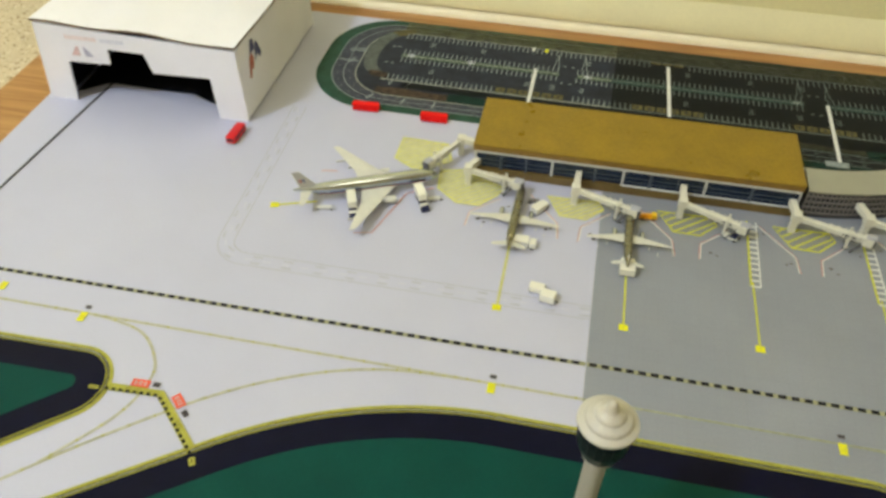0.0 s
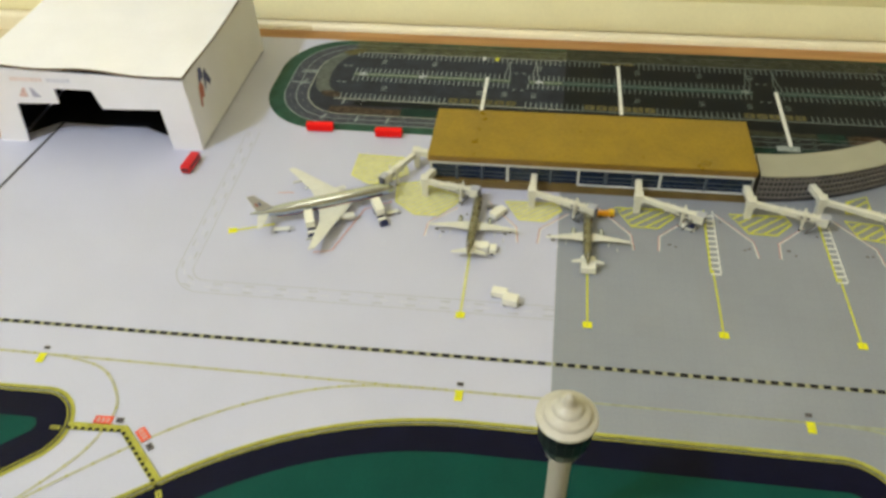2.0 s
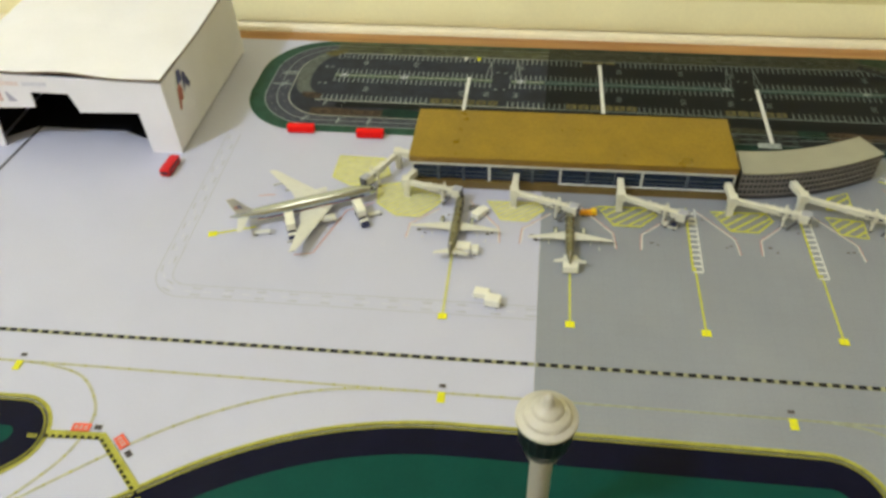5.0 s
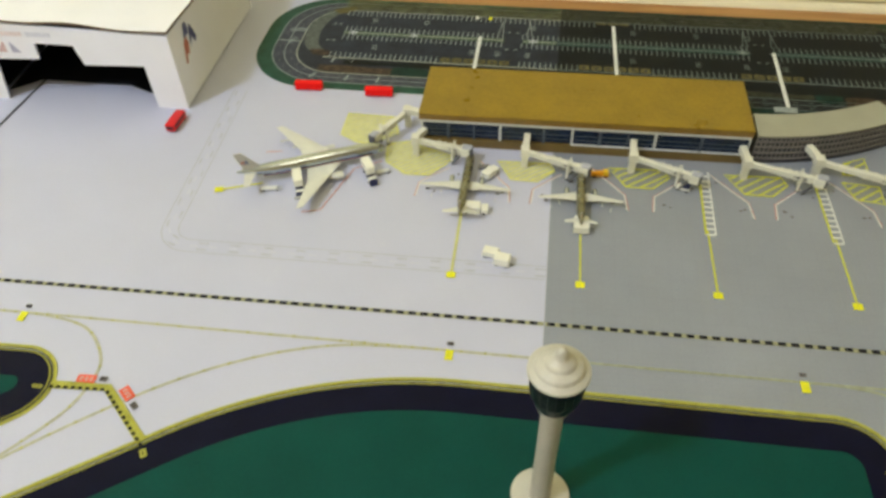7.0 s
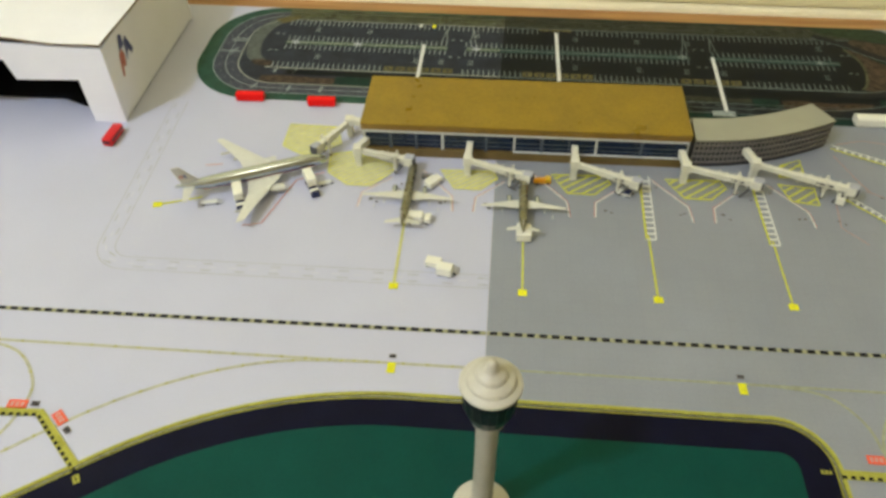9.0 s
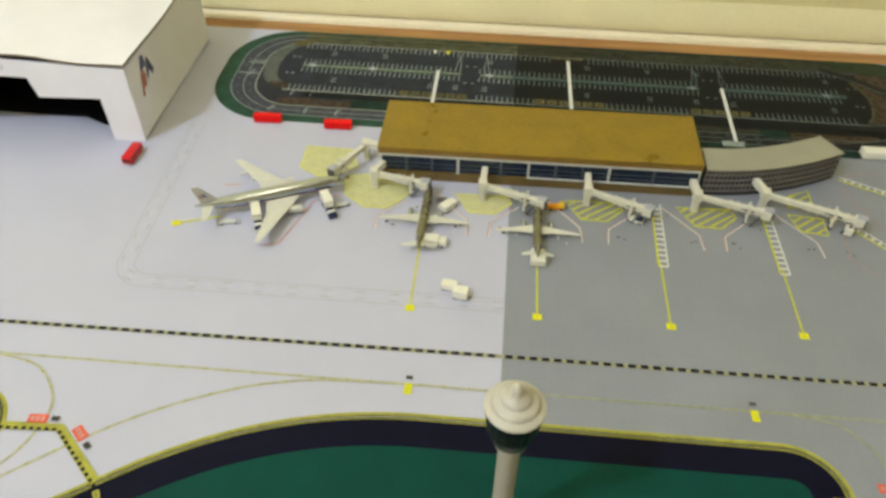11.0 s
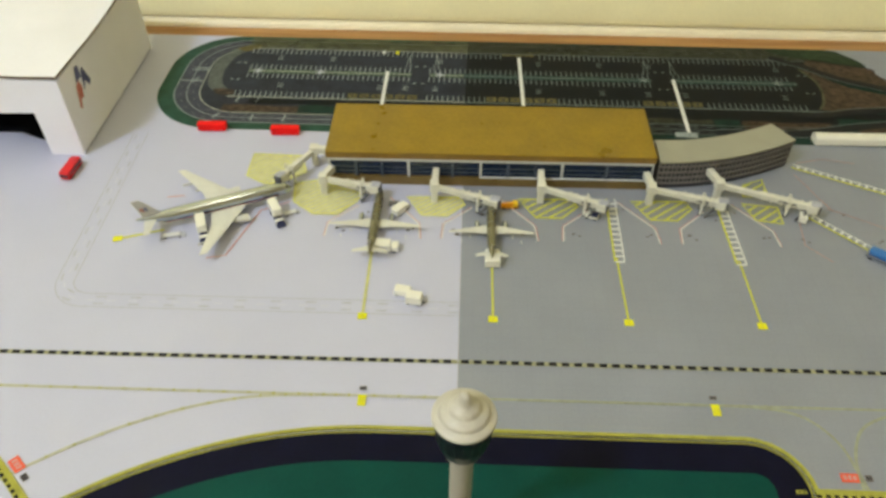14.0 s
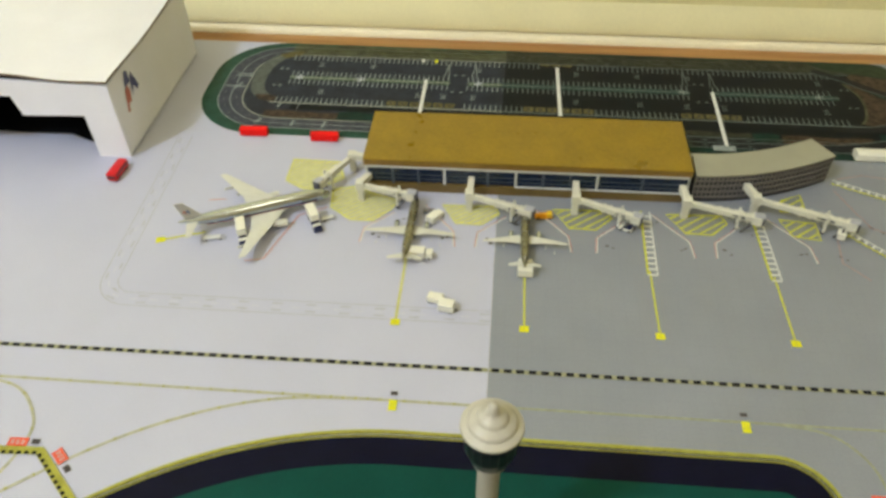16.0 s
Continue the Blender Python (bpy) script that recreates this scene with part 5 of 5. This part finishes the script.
def box_van(at, heading, l, w, h, label, body=M_WHITEV, glass=True, two=True):
    root = thing("service_truck", pose(at[0], at[1], 0, 0, 0, heading), label, "truck", "service trucks on the apron")
    bm = bmesh.new()
    box(bm, -l / 2, l * 0.20, -w / 2, w / 2, 0.0016, h, 0.0005)
    part("cargo_box", bm, body, root)
    bm = bmesh.new()
    box(bm, l * 0.23, l / 2, -w * 0.46, w * 0.46, 0.0014, h * 0.78, 0.0010)
    cab = part("cab", bm, body, root)
    bm = bmesh.new()
    box(bm, l * 0.46, l * 0.503, -w * 0.38, w * 0.38, h * 0.42, h * 0.68, 0.0003)
    part("windscreen", bm, M_GLASSV, cab)
    bm = bmesh.new()
    box(bm, -l * 0.46, l * 0.46, -w * 0.36, w * 0.36, 0.0010, 0.0020)
    part("chassis", bm, M_TYRE, root)
    wheels(root, (-l * 0.30, l * 0.34), w * 0.43, 0.0015)
    return root


box_van((-0.0755, 0.1350), 0, 0.027, 0.0110, 0.0100, "white box truck parked beside the airliner's tail")
box_van((0.0308, 0.1215), 90, 0.020, 0.0150, 0.0100, "white box truck parked behind the small airliner")
box_van((-0.0650, 0.1935), 55, 0.020, 0.0100, 0.0085, "cream service truck beside the airliner's nose")
# van body stands in for the long bridge's hanging white cab
box_van((0.3520, 0.1930), 70, 0.013, 0.0080, 0.0095, "van-shaped stand-in for the long jet bridge's hanging white cab")


def cart(at, heading, l, w, h):
    root = thing("baggage_cart", pose(at[0], at[1], 0, 0, 0, heading), "white covered baggage cart on the pale apron", "cart", "baggage carts")
    bm = bmesh.new()
    box(bm, -l / 2, l / 2, -w / 2, w / 2, 0.0014, h, 0.0007)
    part("box", bm, M_WHITEV, root)
    bm = bmesh.new()
    box(bm, -l * 0.47, l * 0.47, -w * 0.52, w * 0.52, h * 0.90, h * 1.05, 0.0004)
    part("lid", bm, M_WHITEV, root)
    bm = bmesh.new()
    beam(bm, (l / 2, 0, 0.0018), (l / 2 + 0.003, 0, 0.0015), 0.0010, 0.0007)
    part("drawbar", bm, M_TYRE, root)
    wheels(root, (-l * 0.32, l * 0.32), w * 0.42, 0.0012)


cart((-0.0540, 0.0750), -10, 0.0150, 0.0090, 0.0075)
cart((-0.0425, 0.0650), -10, 0.0150, 0.0100, 0.0100)


def bus(at, heading):
    root = thing("airport_bus", pose(at[0], at[1], 0, 0, 0, heading), "small glossy red bus parked before the hangar", "bus")
    bm = bmesh.new()
    box(bm, -0.0160, 0.0160, -0.0058, 0.0058, 0.0014, 0.0110, 0.0020)
    body = part("body", bm, M_REDV, root, "glossy red body", smooth=True)
    bm = bmesh.new()
    box(bm, -0.0128, 0.0136, -0.00595, 0.00595, 0.0058, 0.0086, 0.0003)
    part("side_glazing", bm, M_GLASSV, body, "dark side glazing")
    bm = bmesh.new()
    box(bm, -0.0163, -0.0148, -0.0043, 0.0043, 0.0050, 0.0084, 0.0003)
    part("windscreen", bm, M_GLASSV, body)
    bm = bmesh.new()
    box(bm, -0.0145, 0.0145, -0.0048, 0.0048, 0.0008, 0.0016)
    part("underside", bm, M_TYRE, root)
    wheels(root, (-0.0095, 0.0098), 0.0050, 0.0016)


bus((-0.4365, 0.2480), 86)


def car(at, heading):
    root = thing("toy_car", pose(at[0], at[1], 0, 0, 0, heading), "glossy blue and grey toy vehicle on the apron", "car")
    bm = bmesh.new()
    box(bm, -0.014, 0.014, -0.0060, 0.0060, 0.0018, 0.0058, 0.0014)
    part("body", bm, M_SILVER, root, "grey lower body", smooth=True)
    bm = bmesh.new()
    box(bm, -0.0125, 0.0125, -0.0054, 0.0054, 0.0060, 0.0100, 0.0016)
    top = part("upper_body", bm, M_BLUE, root, "bright blue upper body", smooth=True)
    bm = bmesh.new()
    box(bm, 0.0110, 0.0128, -0.0042, 0.0042, 0.0068, 0.0090, 0.0004)
    part("windscreen", bm, M_GLASSV, top)
    wheels(root, (-0.0085, 0.0090), 0.0052, 0.0022)


car((0.4110, 0.1355), -38)


def loader(at, heading):
    root = thing("belt_loader", pose(at[0], at[1], 0, 0, 0, heading), "orange and yellow belt loader beside the small airliner", "loader")
    bm = bmesh.new()
    box(bm, -0.009, 0.009, -0.0030, 0.0030, 0.0014, 0.0040, 0.0006)
    part("chassis", bm, M_ORANGE, root, "orange chassis")
    bm = bmesh.new()
    beam(bm, (-0.010, 0, 0.0046), (0.009, 0, 0.0066), 0.0042, 0.0014)
    part("belt", bm, M_ORANGE, root)
    bm = bmesh.new()
    box(bm, 0.0035, 0.0090, -0.0034, 0.0034, 0.0040, 0.0080, 0.0008)
    part("cab", bm, M_YELV, root, "yellow cab")
    wheels(root, (-0.0055, 0.0058), 0.0030, 0.0014)


loader((0.0495, 0.2030), 3)


def tug(at, heading):
    root = thing("tow_tug", pose(at[0], at[1], 0, 0, 0, heading), "small blue and white tow tug under a jet bridge", "tug")
    bm = bmesh.new()
    box(bm, -0.007, 0.007, -0.0036, 0.0036, 0.0012, 0.0040, 0.0008)
    part("body", bm, M_WHITEV, root)
    bm = bmesh.new()
    box(bm, -0.0065, 0.001, -0.0034, 0.0034, 0.0040, 0.0068, 0.0008)
    part("cab", bm, M_NAVY, root, "dark blue cab")
    wheels(root, (-0.0045, 0.0045), 0.0034, 0.0014)


tug((0.1345, 0.1900), 160)


def red_board(at, heading):
    root = thing("red_barrier", pose(at[0], at[1], 0, 0, 0, heading), "bright red barrier block at the car park's verge", "barrier", "red barriers")
    bm = bmesh.new()
    box(bm, -0.0166, 0.0166, -0.0042, 0.0042, 0.0018, 0.0105, 0.0006)
    part("block", bm, M_REDB, root)
    bm = bmesh.new()
    box(bm, -0.0155, 0.0155, -0.0034, 0.0034, L1 + 0.0002, 0.0019)
    part("foot", bm, M_REDV, root)


red_board((-0.2998, 0.3345), 1.5)
red_board((-0.2115, 0.3290), 1.5)


def long_shed(x0, x1, y):
    root = thing("long_shed", pose(x0, y, 0), "long low cream shed beyond the curved building", "shed")
    bm = bmesh.new()
    n = 10
    prof = [(0, 0), (0, 0.0075)] + [(0.0070 - 0.0070 * math.cos(math.pi * k / n), 0.0075 + 0.0035 * math.sin(math.pi * k / n)) for k in range(1, n)] + [(0.014, 0.0075), (0.014, 0)]
    lo, hi = ([bm.verts.new((x, yy, z)) for yy, z in prof] for x in (0, x1 - x0))
    for i in range(len(prof)):
        j = (i + 1) % len(prof)
        bm.faces.new((lo[i], lo[j], hi[j], hi[i]))
    bm.faces.new(lo[::-1]), bm.faces.new(hi)
    part("shell", bm, M_WHITEV, root, smooth=True)
    bm = bmesh.new()
    for k in range(14):
        x = 0.012 + k * (x1 - x0 - 0.02) / 14
        box(bm, x, x + 0.0009, -0.0005, 0.0145, 0.0, 0.0078)
    part("ribs", bm, M_WHITEV, root, kind="stuff")


long_shed(0.4065, 0.60, 0.3265)


def pallet(at, heading, l, w, h, label, m):
    root = thing("pallet_or_shade_block", pose(at[0], at[1], 0, 0, 0, heading), label, "pallet", "ground equipment")
    bm = bmesh.new()
    box(bm, -l / 2, l / 2, -w / 2, w / 2, 0.0010, 0.0018, 0.0002)
    part("deck", bm, M_FAINT, root)
    bm = bmesh.new()
    box(bm, -l * 0.42, l * 0.30, -w * 0.42, w * 0.42, 0.0019, h, 0.0004)
    part("load", bm, m, root)
    wheels(root, (-l * 0.3, l * 0.3), w * 0.45, 0.0011)


pallet((-0.2930, 0.1470), 12, 0.024, 0.0065, 0.0034, "low white loaded pallet under the large airliner's tail", M_WHITE)
pallet((-0.1790, 0.1860), 25, 0.018, 0.0060, 0.0034, "low white loaded pallet near the large airliner's nose", M_WHITE)
# dark block added for the shadow cast by the nose and bridge cab
pallet((-0.0715, 0.2030), 5, 0.016, 0.0050, 0.0050, "dark grey block painting the shadow by the airliner's nose", M_HWALL)
